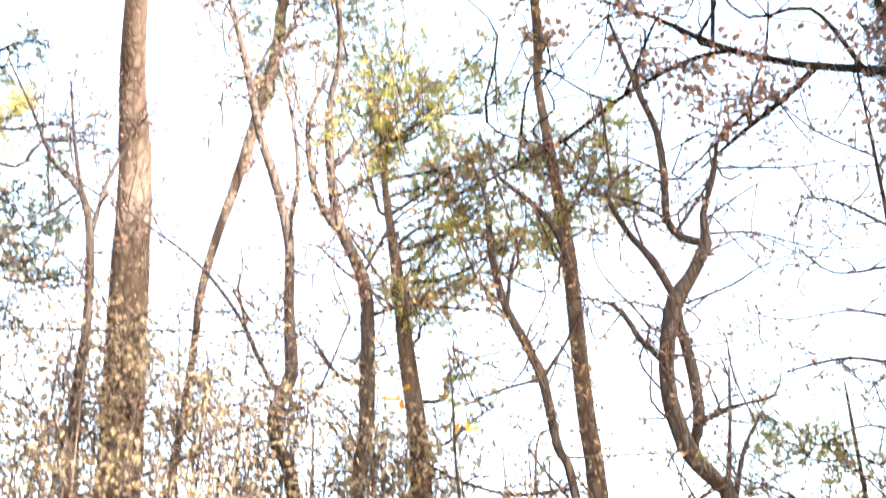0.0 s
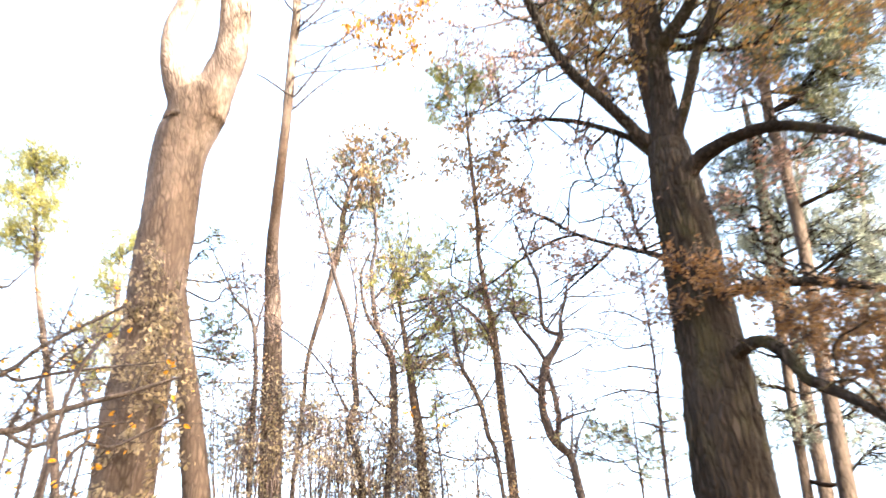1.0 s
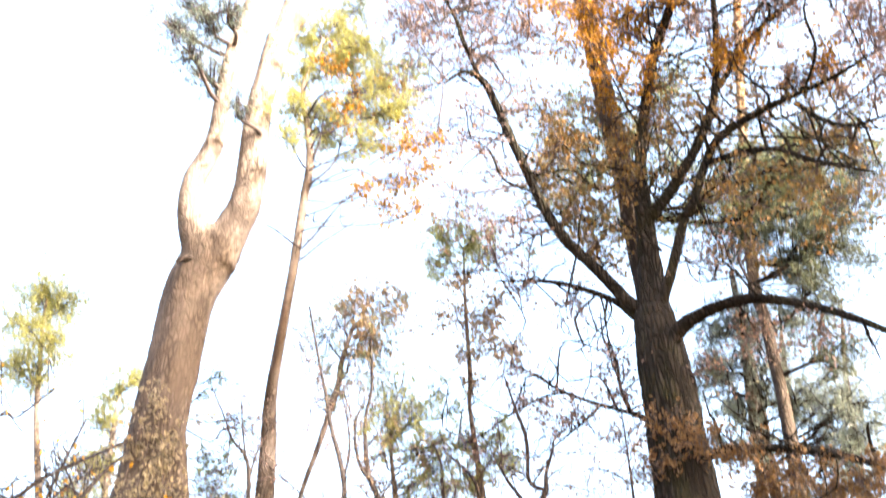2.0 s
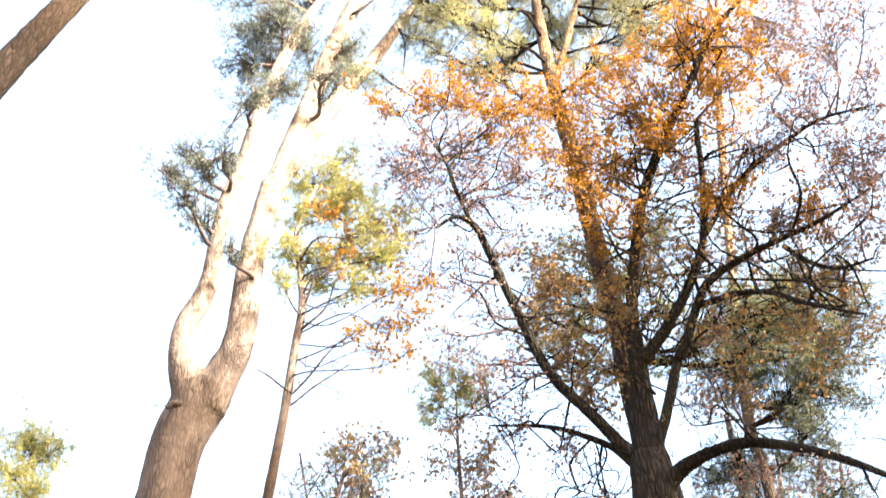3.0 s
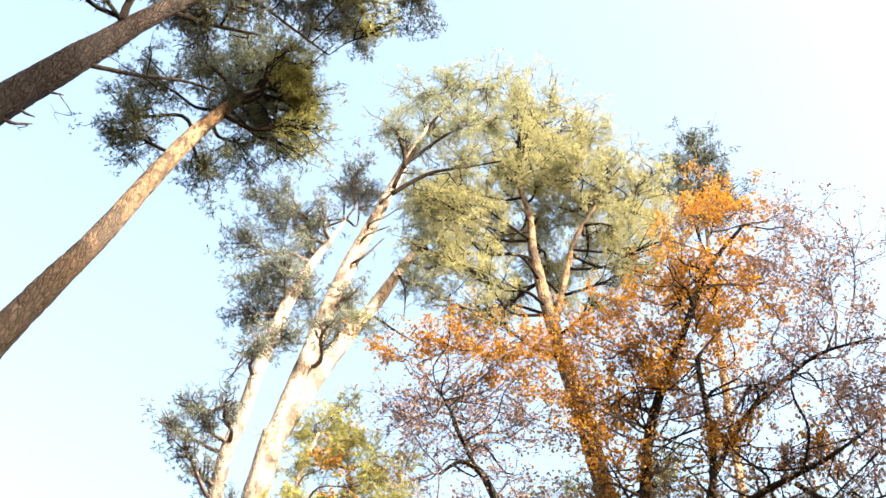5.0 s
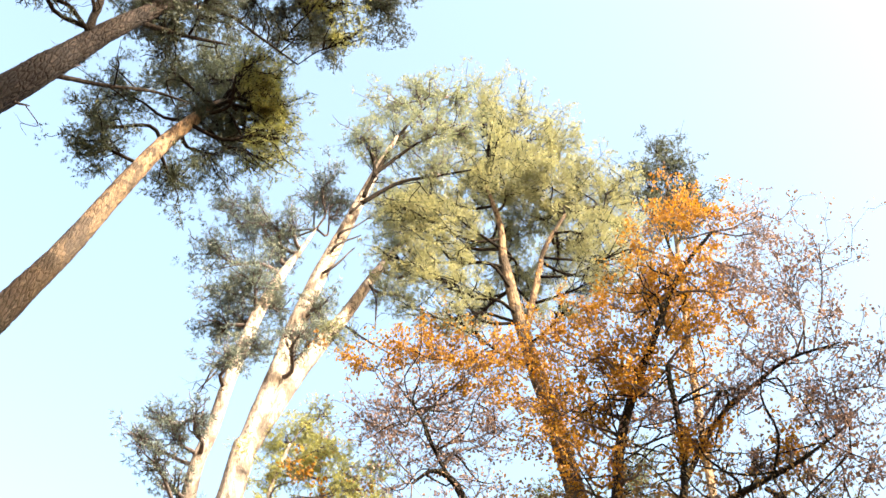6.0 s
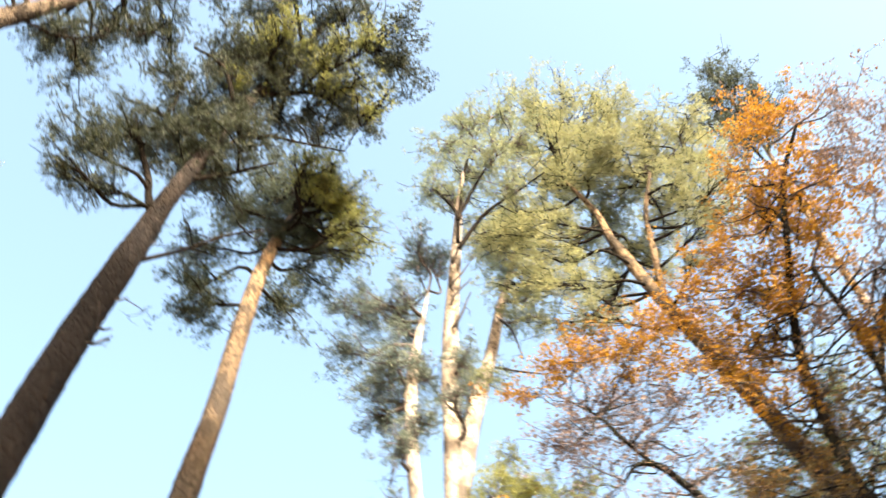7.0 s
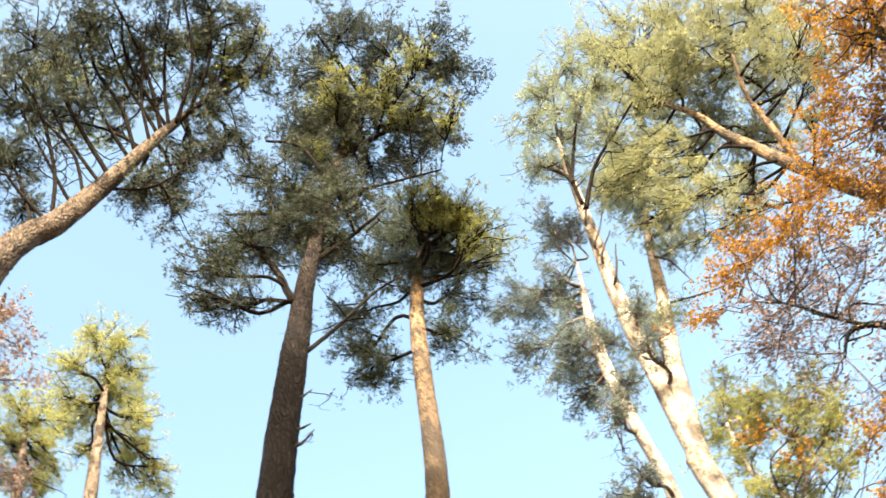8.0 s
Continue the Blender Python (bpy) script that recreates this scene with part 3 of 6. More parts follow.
pine([(-4.76, 3.40, -0.20, 0.241), (-4.77, 3.39, 0.80, 0.208), (-4.69, 3.44, 4.13, 0.195), (-4.43, 3.60, 7.74, 0.182), (-4.13, 3.78, 10.32, 0.172), (-3.96, 3.89, 11.53, 0.160), (-3.74, 4.02, 12.92, 0.148), (-3.52, 4.15, 14.31, 0.120), (-3.06, 4.30, 16.00, 0.100), (-2.42, 4.43, 17.80, 0.082), (-1.59, 4.54, 19.40, 0.06), (-0.94, 4.47, 20.40, 0.040)], 13,
     "tall grey-barked pine with a dark high crown and snags", boughs=[
        [(-3.61, 4.02, 13.99, 0.048), (-3.68, 3.95, 14.88, 0.044), (-3.67, 3.63, 15.40, 0.034), (-3.67, 3.44, 16.00, 0.016)],
        [(-3.68, 4.09, 12.77, 0.029), (-3.39, 4.46, 13.45, 0.023), (-3.03, 4.83, 14.17, 0.018), (-2.67, 5.03, 14.29, 0.011)]]
     + [
        [(-3.19, 4.30, 15.80, 0.039), (-2.61, 4.59, 16.60, 0.033), (-2.12, 5.17, 17.20, 0.021), (-1.62, 5.77, 17.60, 0.013)],
        [(-3.38, 4.20, 15.00, 0.037), (-2.89, 4.62, 15.60, 0.031), (-2.40, 4.96, 16.20, 0.016)],
        [(-2.71, 4.36, 17.00, 0.037), (-2.59, 3.79, 17.60, 0.030), (-2.84, 3.37, 17.80, 0.017)],
        [(-2.42, 4.43, 17.80, 0.039), (-1.67, 4.98, 18.40, 0.032), (-1.32, 5.66, 18.50, 0.018)],
        [(-1.86, 4.49, 19.00, 0.037), (-0.97, 4.82, 19.60, 0.029), (-0.37, 5.35, 19.70, 0.014)],
        [(-3.10, 4.26, 16.00, 0.035), (-3.32, 3.66, 16.00, 0.027), (-3.64, 3.14, 15.90, 0.015)],
        [(-1.59, 4.54, 19.40, 0.038), (-1.38, 3.86, 19.80, 0.029), (-1.26, 3.45, 20.00, 0.014)]], dead=[
        [(-3.79, 3.99, 11.77, 0.018), (-3.69, 4.08, 11.90, 0.006)],
        [(-3.86, 3.92, 10.90, 0.022), (-3.75, 4.02, 11.11, 0.006)],
        [(-3.65, 4.11, 13.12, 0.020), (-3.56, 4.19, 13.24, 0.007)],
        [(-3.82, 3.96, 11.20, 0.017), (-3.76, 4.01, 11.25, 0.006)]],
     blobs=[(-4.06, 3.05, 14.80, 0.40), (-4.15, 3.43, 14.20, 0.32), (-3.67, 3.41, 15.50, 0.45), (-4.31, 3.05, 14.20, 0.24), (-3.36, 3.88, 16.00, 0.47), (-2.99, 3.51, 17.00, 0.49), (-3.27, 4.33, 15.60, 0.38), (-2.39, 3.86, 18.50, 0.54), (-2.69, 4.40, 17.00, 0.50), (-1.66, 3.68, 19.50, 0.52), (-1.03, 3.75, 20.00, 0.53), (-0.73, 4.47, 20.00, 0.58), (-0.32, 4.97, 19.80, 0.53), (-0.39, 5.54, 19.40, 0.48), (-1.07, 5.70, 18.50, 0.50), (-1.45, 5.06, 19.00, 0.60), (-1.71, 5.37, 18.00, 0.44), (-1.72, 4.29, 18.80, 0.55), (-3.51, 4.39, 16.20, 0.34), (-3.54, 4.08, 16.74, 0.35), (-3.06, 4.49, 15.81, 0.30), (-2.98, 4.22, 16.38, 0.37), (-3.06, 3.95, 16.88, 0.35), (-2.56, 4.24, 15.98, 0.33), (-3.90, 4.05, 16.22, 0.26), (-3.34, 5.11, 16.46, 0.26), (-3.83, 3.55, 15.88, 0.23), (-2.80, 4.38, 18.47, 0.42), (-2.42, 4.78, 18.87, 0.39), (-2.61, 3.87, 18.17, 0.37), (-2.36, 5.10, 18.34, 0.31), (-2.11, 4.17, 19.06, 0.39), (-1.76, 4.43, 18.14, 0.37), (-1.11, 4.59, 18.62, 0.33)], pale=[(-1.52, 3.71, 18.38, 0.27), (-1.52, 4.44, 18.65, 0.27), (-0.93, 4.31, 17.82, 0.24), (-0.91, 4.98, 18.10, 0.27), (-1.99, 4.40, 18.60, 0.24), (-2.45, 4.03, 17.73, 0.22), (-1.50, 4.83, 18.11, 0.23), (-1.99, 3.92, 18.72, 0.24), (-0.79, 5.28, 17.53, 0.21), (-0.41, 4.48, 18.28, 0.25)], sunny=NEEDLES_OLIVE_LIT, density=1050, twigs=15, needles=NEEDLES_DARK, wood=DARK_PINE_BARK, sides=20)
pine([(-5.92, 0.36, -0.20, 0.231), (-5.93, 0.35, 0.80, 0.199), (-5.83, 0.43, 5.80, 0.187), (-5.50, 0.71, 10.88, 0.180), (-5.11, 1.02, 14.50, 0.178), (-4.78, 1.38, 15.40, 0.157), (-4.24, 1.75, 16.60, 0.124), (-3.59, 2.10, 17.80, 0.077), (-3.06, 2.44, 18.80, 0.050), (-2.50, 2.73, 19.60, 0.038)], 14,
     "pine with bare fanned boughs below a broad crown", boughs=[
        [(-4.26, 1.72, 16.60, 0.038), (-4.11, 1.18, 17.20, 0.033), (-3.89, 0.63, 17.80, 0.028), (-3.43, 0.09, 18.40, 0.016)],
        [(-4.82, 1.32, 15.40, 0.030), (-4.51, 1.05, 16.40, 0.029), (-4.17, 0.50, 17.40, 0.024), (-4.00, -0.13, 18.00, 0.013)],
        [(-3.61, 2.07, 17.80, 0.037), (-3.26, 1.68, 18.30, 0.031), (-2.93, 1.15, 18.80, 0.026), (-2.55, 0.38, 19.30, 0.016)],
        [(-3.95, 1.89, 17.20, 0.033), (-3.62, 1.41, 17.80, 0.028), (-3.47, 0.85, 18.40, 0.022), (-2.96, 0.29, 18.90, 0.013)],
        [(-3.43, 2.19, 18.00, 0.031), (-2.69, 1.98, 18.60, 0.026), (-2.12, 1.49, 19.20, 0.016)],
        [(-4.94, 1.22, 15.00, 0.024), (-4.80, 0.83, 16.00, 0.023), (-4.70, 0.32, 16.80, 0.015)],
        [(-4.53, 1.56, 16.00, 0.025), (-4.29, 1.16, 16.80, 0.023), (-4.28, 0.48, 17.40, 0.018), (-4.52, 0.04, 17.80, 0.012)],
        [(-3.37, 2.24, 18.10, 0.028), (-2.74, 2.43, 18.80, 0.022), (-2.08, 2.21, 19.50, 0.013)],
        [(-3.54, 2.11, 18.00, 0.028), (-3.20, 1.18, 18.70, 0.022), (-2.69, 0.73, 19.20, 0.013)],
        [(-3.84, 1.95, 17.30, 0.027), (-3.94, 1.41, 17.50, 0.021), (-4.27, 0.87, 17.80, 0.015), (-4.61, 0.66, 17.60, 0.009)],
        [(-3.21, 2.34, 18.50, 0.026), (-2.39, 2.83, 19.00, 0.016), (-1.86, 2.92, 19.40, 0.010)],
        [(-4.34, 1.83, 16.50, 0.023), (-3.96, 2.20, 16.30, 0.020), (-3.56, 2.46, 16.50, 0.012)],
        [(-3.50, 2.13, 17.90, 0.030), (-2.95, 1.66, 18.70, 0.025), (-2.28, 1.30, 19.30, 0.014)],
        [(-3.65, 2.05, 17.70, 0.030), (-3.40, 1.34, 18.30, 0.024), (-3.05, 0.73, 18.90, 0.013)],
        [(-4.01, 1.85, 17.00, 0.029), (-3.76, 1.09, 17.80, 0.023), (-3.28, 0.34, 18.60, 0.013)],
        [(-4.33, 1.66, 16.30, 0.028), (-4.21, 0.90, 17.20, 0.023), (-3.89, 0.15, 18.00, 0.013)],
        [(-4.64, 1.49, 15.80, 0.027), (-4.50, 0.89, 16.60, 0.022), (-4.28, 0.22, 17.40, 0.013)],
        [(-3.29, 2.29, 18.30, 0.031), (-2.52, 2.17, 18.90, 0.025), (-1.88, 1.75, 19.60, 0.014)],
        [(-3.14, 2.39, 18.60, 0.031), (-2.25, 2.63, 19.20, 0.025), (-1.57, 2.52, 19.80, 0.014)],
        [(-3.75, 1.98, 17.40, 0.029), (-3.32, 1.53, 18.10, 0.024), (-2.57, 1.10, 18.90, 0.013)],
        [(-4.82, 1.33, 15.30, 0.026), (-4.82, 0.68, 16.00, 0.021), (-4.69, 0.07, 16.80, 0.012)]],
     blobs=[(-3.59, -0.10, 18.50, 0.62), (-3.18, 0.53, 18.80, 0.63), (-2.72, 1.29, 19.30, 0.64), (-2.15, 2.05, 19.80, 0.66), (-2.43, 2.67, 19.60, 0.52), (-4.10, 0.36, 17.50, 0.50), (-3.85, 0.96, 17.80, 0.51), (-4.78, 0.64, 16.60, 0.48), (-5.06, 0.99, 16.00, 0.31), (-3.03, 2.62, 18.40, 0.44), (-3.63, 2.42, 17.20, 0.41), (-4.08, 2.18, 16.60, 0.36), (-4.08, 2.64, 16.40, 0.32), (-4.48, -0.43, 17.50, 0.68), (-5.00, 0.09, 16.40, 0.56), (-3.14, 2.86, 17.60, 0.30), (-2.24, 0.27, 19.50, 0.74), (-1.47, 1.37, 20.00, 0.76), (-3.81, 2.62, 18.63, 0.24), (-4.28, 2.85, 18.93, 0.24), (-4.49, 2.44, 18.04, 0.21), (-4.50, 2.86, 18.43, 0.20), (-3.33, 3.15, 19.08, 0.20), (-3.58, 2.82, 18.19, 0.16), (-4.98, 2.29, 18.39, 0.18), (-3.39, 3.45, 19.01, 0.15)],
     pale=[(-2.49, 2.13, 19.65, 0.39), (-2.09, 2.56, 20.09, 0.38), (-2.43, 2.55, 19.16, 0.31), (-2.99, 2.24, 19.57, 0.32), (-3.08, 1.71, 20.04, 0.37), (-3.23, 1.22, 19.17, 0.37), (-3.79, 1.01, 19.54, 0.34), (-4.16, 0.62, 19.90, 0.35), (-4.63, 0.71, 18.88, 0.31), (-3.99, 1.53, 19.47, 0.28), (-4.71, 1.40, 19.71, 0.29), (-3.55, 1.96, 19.04, 0.24), (-2.27, 2.96, 19.60, 0.24), (-4.25, 0.27, 19.87, 0.35), (-3.44, 1.53, 19.10, 0.28), (-4.58, 1.72, 19.33, 0.23)], sunny=NEEDLES_OLIVE_LIT, density=820, twigs=16, needles=NEEDLES_DARK, wood=OLD_PINE_BARK, sides=20)
pine([(-9.89, 4.81, -0.20, 0.164), (-9.89, 4.81, 0.80, 0.141), (-9.89, 4.81, 7.56, 0.132), (-9.89, 4.81, 14.17, 0.127), (-9.89, 4.82, 18.89, 0.126), (-9.89, 4.82, 20.52, 0.090), (-9.89, 4.82, 22.55, 0.067), (-9.89, 4.81, 24.68, 0.039)], 15,
     "pine with a yellow-green tufted crown in the sun", needles=NEEDLES_YELLOW, blobs=[(-9.39, 4.22, 23.66, 0.45), (-9.28, 4.73, 24.08, 0.43), (-9.79, 4.00, 23.04, 0.44), (-9.80, 4.77, 23.38, 0.52), (-9.61, 5.24, 23.82, 0.41), (-10.41, 4.16, 22.71, 0.42), (-10.45, 4.81, 23.07, 0.47), (-10.23, 5.45, 23.49, 0.53), (-9.99, 5.75, 22.54, 0.42), (-10.65, 6.18, 22.63, 0.47), (-11.31, 6.34, 22.69, 0.43), (-10.50, 6.44, 22.08, 0.32), (-10.80, 5.53, 22.74, 0.35), (-11.23, 4.77, 23.14, 0.41), (-11.00, 5.11, 22.19, 0.29), (-11.02, 6.93, 22.22, 0.35)], density=850, wood=OLD_PINE_BARK)
pine([(-9.70, 4.06, -0.20, 0.116), (-9.70, 4.07, 0.80, 0.100), (-9.72, 4.01, 7.12, 0.093), (-9.79, 3.81, 13.34, 0.090), (-9.87, 3.57, 17.79, 0.089), (-9.90, 3.49, 19.16, 0.063), (-9.94, 3.39, 20.73, 0.034)], 16,
     "yellow-green pine crowded beside a taller one", needles=NEEDLES_YELLOW, blobs=[(-9.81, 3.16, 20.29, 0.44), (-10.00, 3.69, 20.59, 0.42), (-10.13, 3.29, 19.59, 0.45), (-10.28, 3.83, 19.92, 0.42), (-10.50, 4.33, 20.17, 0.31), (-10.50, 3.73, 19.29, 0.41), (-10.69, 4.24, 19.60, 0.31)], density=850, wood=OLD_PINE_BARK)
pine([(2.56, 10.42, -0.20, 0.142), (2.57, 10.43, 0.80, 0.122), (2.53, 10.36, 3.63, 0.115), (2.41, 10.12, 6.80, 0.110), (2.26, 9.84, 9.06, 0.109), (2.18, 9.69, 10.45, 0.129), (2.11, 9.54, 10.93, 0.131), (1.98, 9.41, 11.98, 0.130), (1.85, 9.27, 13.29, 0.123), (1.65, 9.14, 15.14, 0.101), (1.52, 9.00, 17.02, 0.078), (1.53, 8.83, 17.96, 0.052), (1.38, 8.69, 19.19, 0.030)], 17,
     "sunlit pine rising behind the oak, wide light-green crown", extra=[[(1.68, 9.15, 15.18, 0.059), (1.95, 8.89, 16.19, 0.053), (2.17, 8.73, 16.98, 0.041), (2.58, 8.52, 17.71, 0.028)]], needles=NEEDLES_LIGHT,
     blobs=[(1.58, 8.60, 23.11, 0.48), (2.01, 8.90, 22.63, 0.54), (1.48, 8.29, 20.16, 0.52), (0.94, 8.61, 19.41, 0.51), (2.25, 8.90, 21.49, 0.56), (2.69, 8.29, 19.87, 0.48), (3.18, 8.61, 19.59, 0.46), (3.52, 8.90, 19.02, 0.43), (2.35, 8.29, 18.71, 0.51), (1.81, 8.62, 18.96, 0.54), (1.31, 9.69, 20.18, 0.53), (0.58, 8.29, 17.70, 0.43), (0.13, 8.62, 18.79, 0.41), (2.89, 8.89, 18.81, 0.50), (2.29, 9.03, 18.66, 0.50), (3.13, 8.63, 17.30, 0.43), (3.67, 8.89, 18.16, 0.35), (2.65, 9.03, 17.65, 0.44), (1.82, 9.42, 18.76, 0.45), (1.02, 9.68, 18.65, 0.43), (0.37, 8.28, 16.55, 0.37), (-0.16, 8.64, 17.79, 0.38), (-0.35, 8.88, 17.18, 0.37), (0.18, 8.28, 15.53, 0.33), (0.69, 8.65, 15.81, 0.31), (3.16, 8.88, 16.82, 0.35), (3.43, 8.27, 16.12, 0.30), (1.35, 8.65, 19.49, 0.41), (2.23, 8.87, 20.16, 0.42), (-0.44, 8.27, 17.90, 0.32), (2.41, 8.66, 23.23, 0.31), (3.04, 8.87, 22.52, 0.28), (3.93, 8.67, 19.23, 0.29), (0.47, 8.27, 14.44, 0.27), (1.19, 9.46, 16.60, 0.27), (0.01, 8.86, 15.52, 0.25), (1.93, 9.70, 17.69, 0.33), (2.47, 10.03, 18.03, 0.32), (2.71, 8.59, 15.68, 0.27), (1.57, 9.71, 17.90, 0.33), (3.43, 9.20, 16.65, 0.28), (2.29, 8.59, 15.06, 0.21), (0.92, 9.71, 16.51, 0.25), (2.01, 10.03, 17.30, 0.25)], twigs=18, density=1050, spread=0.72, thick=0.028, wood=MID_PINE_BARK)
pine([(2.64, 10.47, -0.20, 0.092), (2.64, 10.47, 0.80, 0.079), (2.63, 10.48, 3.22, 0.074), (2.59, 10.49, 6.04, 0.072), (2.54, 10.50, 8.05, 0.071), (2.48, 10.51, 9.56, 0.069), (2.46, 10.52, 11.20, 0.067), (2.39, 10.53, 11.89, 0.050), (2.31, 10.55, 13.00, 0.028)], 32,
     "pine half hidden behind the oak, olive-green crown", needles=NEEDLES_MID, blobs=[(1.60, 10.78, 12.79, 0.44), (2.10, 10.69, 13.15, 0.41), (2.58, 10.59, 12.59, 0.40), (2.07, 10.70, 12.16, 0.39), (1.53, 10.79, 11.93, 0.35), (2.93, 10.50, 11.95, 0.38), (3.93, 10.17, 11.63, 0.42), (4.54, 9.91, 11.67, 0.42), (5.02, 9.68, 11.53, 0.38), (3.29, 10.39, 11.15, 0.37), (3.07, 10.46, 13.37, 0.37), (2.23, 10.67, 11.03, 0.33), (1.68, 10.77, 11.21, 0.33)], density=420, size=0.1, spread=0.9)
pine([(-1.89, 11.35, -0.20, 0.148), (-1.89, 11.36, 0.80, 0.128), (-1.89, 11.31, 2.40, 0.120), (-1.90, 11.13, 4.50, 0.115), (-1.90, 10.93, 6.01, 0.114), (-1.90, 10.81, 6.49, 0.109), (-1.90, 10.67, 7.07, 0.104), (-1.91, 10.54, 7.67, 0.093), (-1.90, 10.25, 8.13, 0.069), (-1.72, 9.55, 8.81, 0.052), (-1.68, 9.45, 9.29, 0.050), (-1.63, 9.30, 10.15, 0.049), (-1.60, 9.22, 10.64, 0.047), (-1.65, 9.12, 11.10, 0.041), (-1.75, 8.99, 11.74, 0.028), (-1.56, 8.90, 12.50, 0.018)], 18,
     "thin pine with dead side branches and a browned crown", dead=[
        [(-1.64, 9.50, 9.42, 0.016), (-1.37, 9.48, 9.75, 0.013), (-1.01, 9.49, 10.01, 0.007)],
        [(-1.62, 9.48, 9.57, 0.019), (-1.30, 9.44, 10.05, 0.013), (-1.02, 9.42, 10.35, 0.007)],
        [(-1.58, 9.25, 10.31, 0.020), (-1.33, 9.23, 10.65, 0.017), (-1.25, 9.17, 11.07, 0.010)],
        [(-1.63, 9.38, 9.49, 0.016), (-1.89, 9.30, 9.66, 0.013), (-2.02, 9.27, 9.71, 0.007)],
        [(-1.61, 9.20, 10.53, 0.020), (-1.51, 9.16, 10.87, 0.017), (-1.49, 8.99, 11.26, 0.010)]],
     needles=NEEDLES_YELLOW, blobs=[(-1.39, 8.98, 13.06, 0.252), (-1.71, 9.26, 12.99, 0.271), (-1.04, 8.69, 12.24, 0.271), (-1.81, 8.99, 12.04, 0.252), (-1.36, 9.26, 12.30, 0.290), (-0.80, 8.69, 11.70, 0.262), (-1.54, 8.99, 11.37, 0.243), (-1.03, 9.26, 11.71, 0.271), (-0.51, 8.69, 11.24, 0.224), (-1.84, 8.99, 11.33, 0.196), (-1.35, 9.25, 11.21, 0.224), (-0.81, 8.69, 10.63, 0.196), (-0.40, 8.99, 12.06, 0.168), (-1.30, 9.25, 13.66, 0.159), (-1.83, 8.68, 10.63, 0.140)], brown=[(-0.95, 8.98, 11.72, 0.224), (-0.61, 9.26, 11.47, 0.252), (-0.30, 8.69, 10.50, 0.234), (-0.15, 8.99, 10.34, 0.206), (-0.72, 9.26, 11.02, 0.234), (-1.09, 8.69, 11.00, 0.196), (-0.43, 8.99, 10.21, 0.215), (-0.06, 9.26, 11.21, 0.178), (-1.36, 8.69, 11.80, 0.196), (-0.61, 8.99, 11.73, 0.178), (-1.08, 9.25, 12.68, 0.196), (-0.78, 8.69, 9.92, 0.168), (-0.30, 8.99, 9.80, 0.178), (-0.62, 9.25, 10.03, 0.150)], thick=0.015, dry=GOLD_LEAF, density=1150, spread=0.8, twigs=12)
pine([(-1.90, 11.31, -0.20, 0.027), (-1.90, 11.31, 0.80, 0.023), (-1.87, 11.27, 2.69, 0.022), (-1.75, 11.11, 5.05, 0.021), (-1.60, 10.93, 6.73, 0.021), (-1.58, 10.87, 7.03, 0.022), (-1.51, 10.81, 7.37, 0.026), (-1.42, 10.76, 7.68, 0.030), (-1.31, 10.69, 8.10, 0.037), (-1.20, 10.61, 8.59, 0.037), (-1.20, 10.58, 8.75, 0.033), (-1.08, 10.50, 9.25, 0.023)], 19,
     "thin leaning pine with a small tangled crown",
     blobs=[(-1.28, 10.46, 9.32, 0.27), (-1.40, 10.49, 9.09, 0.20), (-0.68, 10.57, 9.05, 0.30), (-1.07, 10.58, 8.83, 0.26), (-1.21, 10.74, 8.47, 0.23)], brown=[(-0.87, 10.35, 9.55, 0.27), (-0.61, 10.42, 9.26, 0.26), (-0.87, 10.44, 9.04, 0.30), (-1.07, 10.34, 9.47, 0.27), (-0.54, 10.36, 9.63, 0.20)], thick=0.016, density=600, size=0.07, spread=0.85, needles=NEEDLES_LIGHT, twigs=13)
pine([(-0.19, 11.46, -0.20, 0.068), (-0.19, 11.47, 0.80, 0.059), (-0.21, 11.42, 2.42, 0.055), (-0.29, 11.26, 4.53, 0.053), (-0.39, 11.08, 6.04, 0.053), (-0.42, 10.99, 6.41, 0.050), (-0.47, 10.92, 6.77, 0.044), (-0.51, 10.84, 7.13, 0.036), (-0.56, 10.76, 7.49, 0.024), (-0.61, 10.68, 7.90, 0.012)], 20,
     "young sunlit pine with pale bark and yellow-green boughs", needles=NEEDLES_YELLOW,
     blobs=[(-0.42, 10.57, 8.49, 0.23), (-0.30, 10.64, 8.15, 0.26), (-0.55, 10.67, 7.95, 0.29), (-0.24, 10.72, 7.76, 0.25), (-0.68, 10.72, 7.69, 0.25), (-0.31, 10.80, 7.37, 0.28), (-0.05, 10.76, 7.56, 0.22), (-0.81, 10.60, 8.22, 0.22), (-0.44, 10.86, 7.06, 0.25), (-0.39, 10.71, 8.34, 0.22), (-0.52, 10.78, 7.96, 0.18), (-0.31, 10.90, 7.42, 0.18), (-0.47, 10.97, 7.06, 0.18), (-0.07, 10.94, 7.24, 0.15), (-0.22, 10.83, 7.80, 0.18), (-0.70, 10.67, 8.50, 0.19), (-0.35, 10.98, 6.99, 0.18), (-0.10, 10.88, 7.54, 0.17), (0.09, 10.80, 7.95, 0.17), (-0.14, 11.04, 6.75, 0.15), (0.20, 10.90, 7.41, 0.17), (0.00, 11.09, 6.51, 0.15), (-0.15, 10.75, 8.21, 0.19), (0.19, 10.72, 8.36, 0.16), (-0.02, 10.68, 8.57, 0.16)], thick=0.014, density=380, size=0.078, spread=0.85, twigs=12)
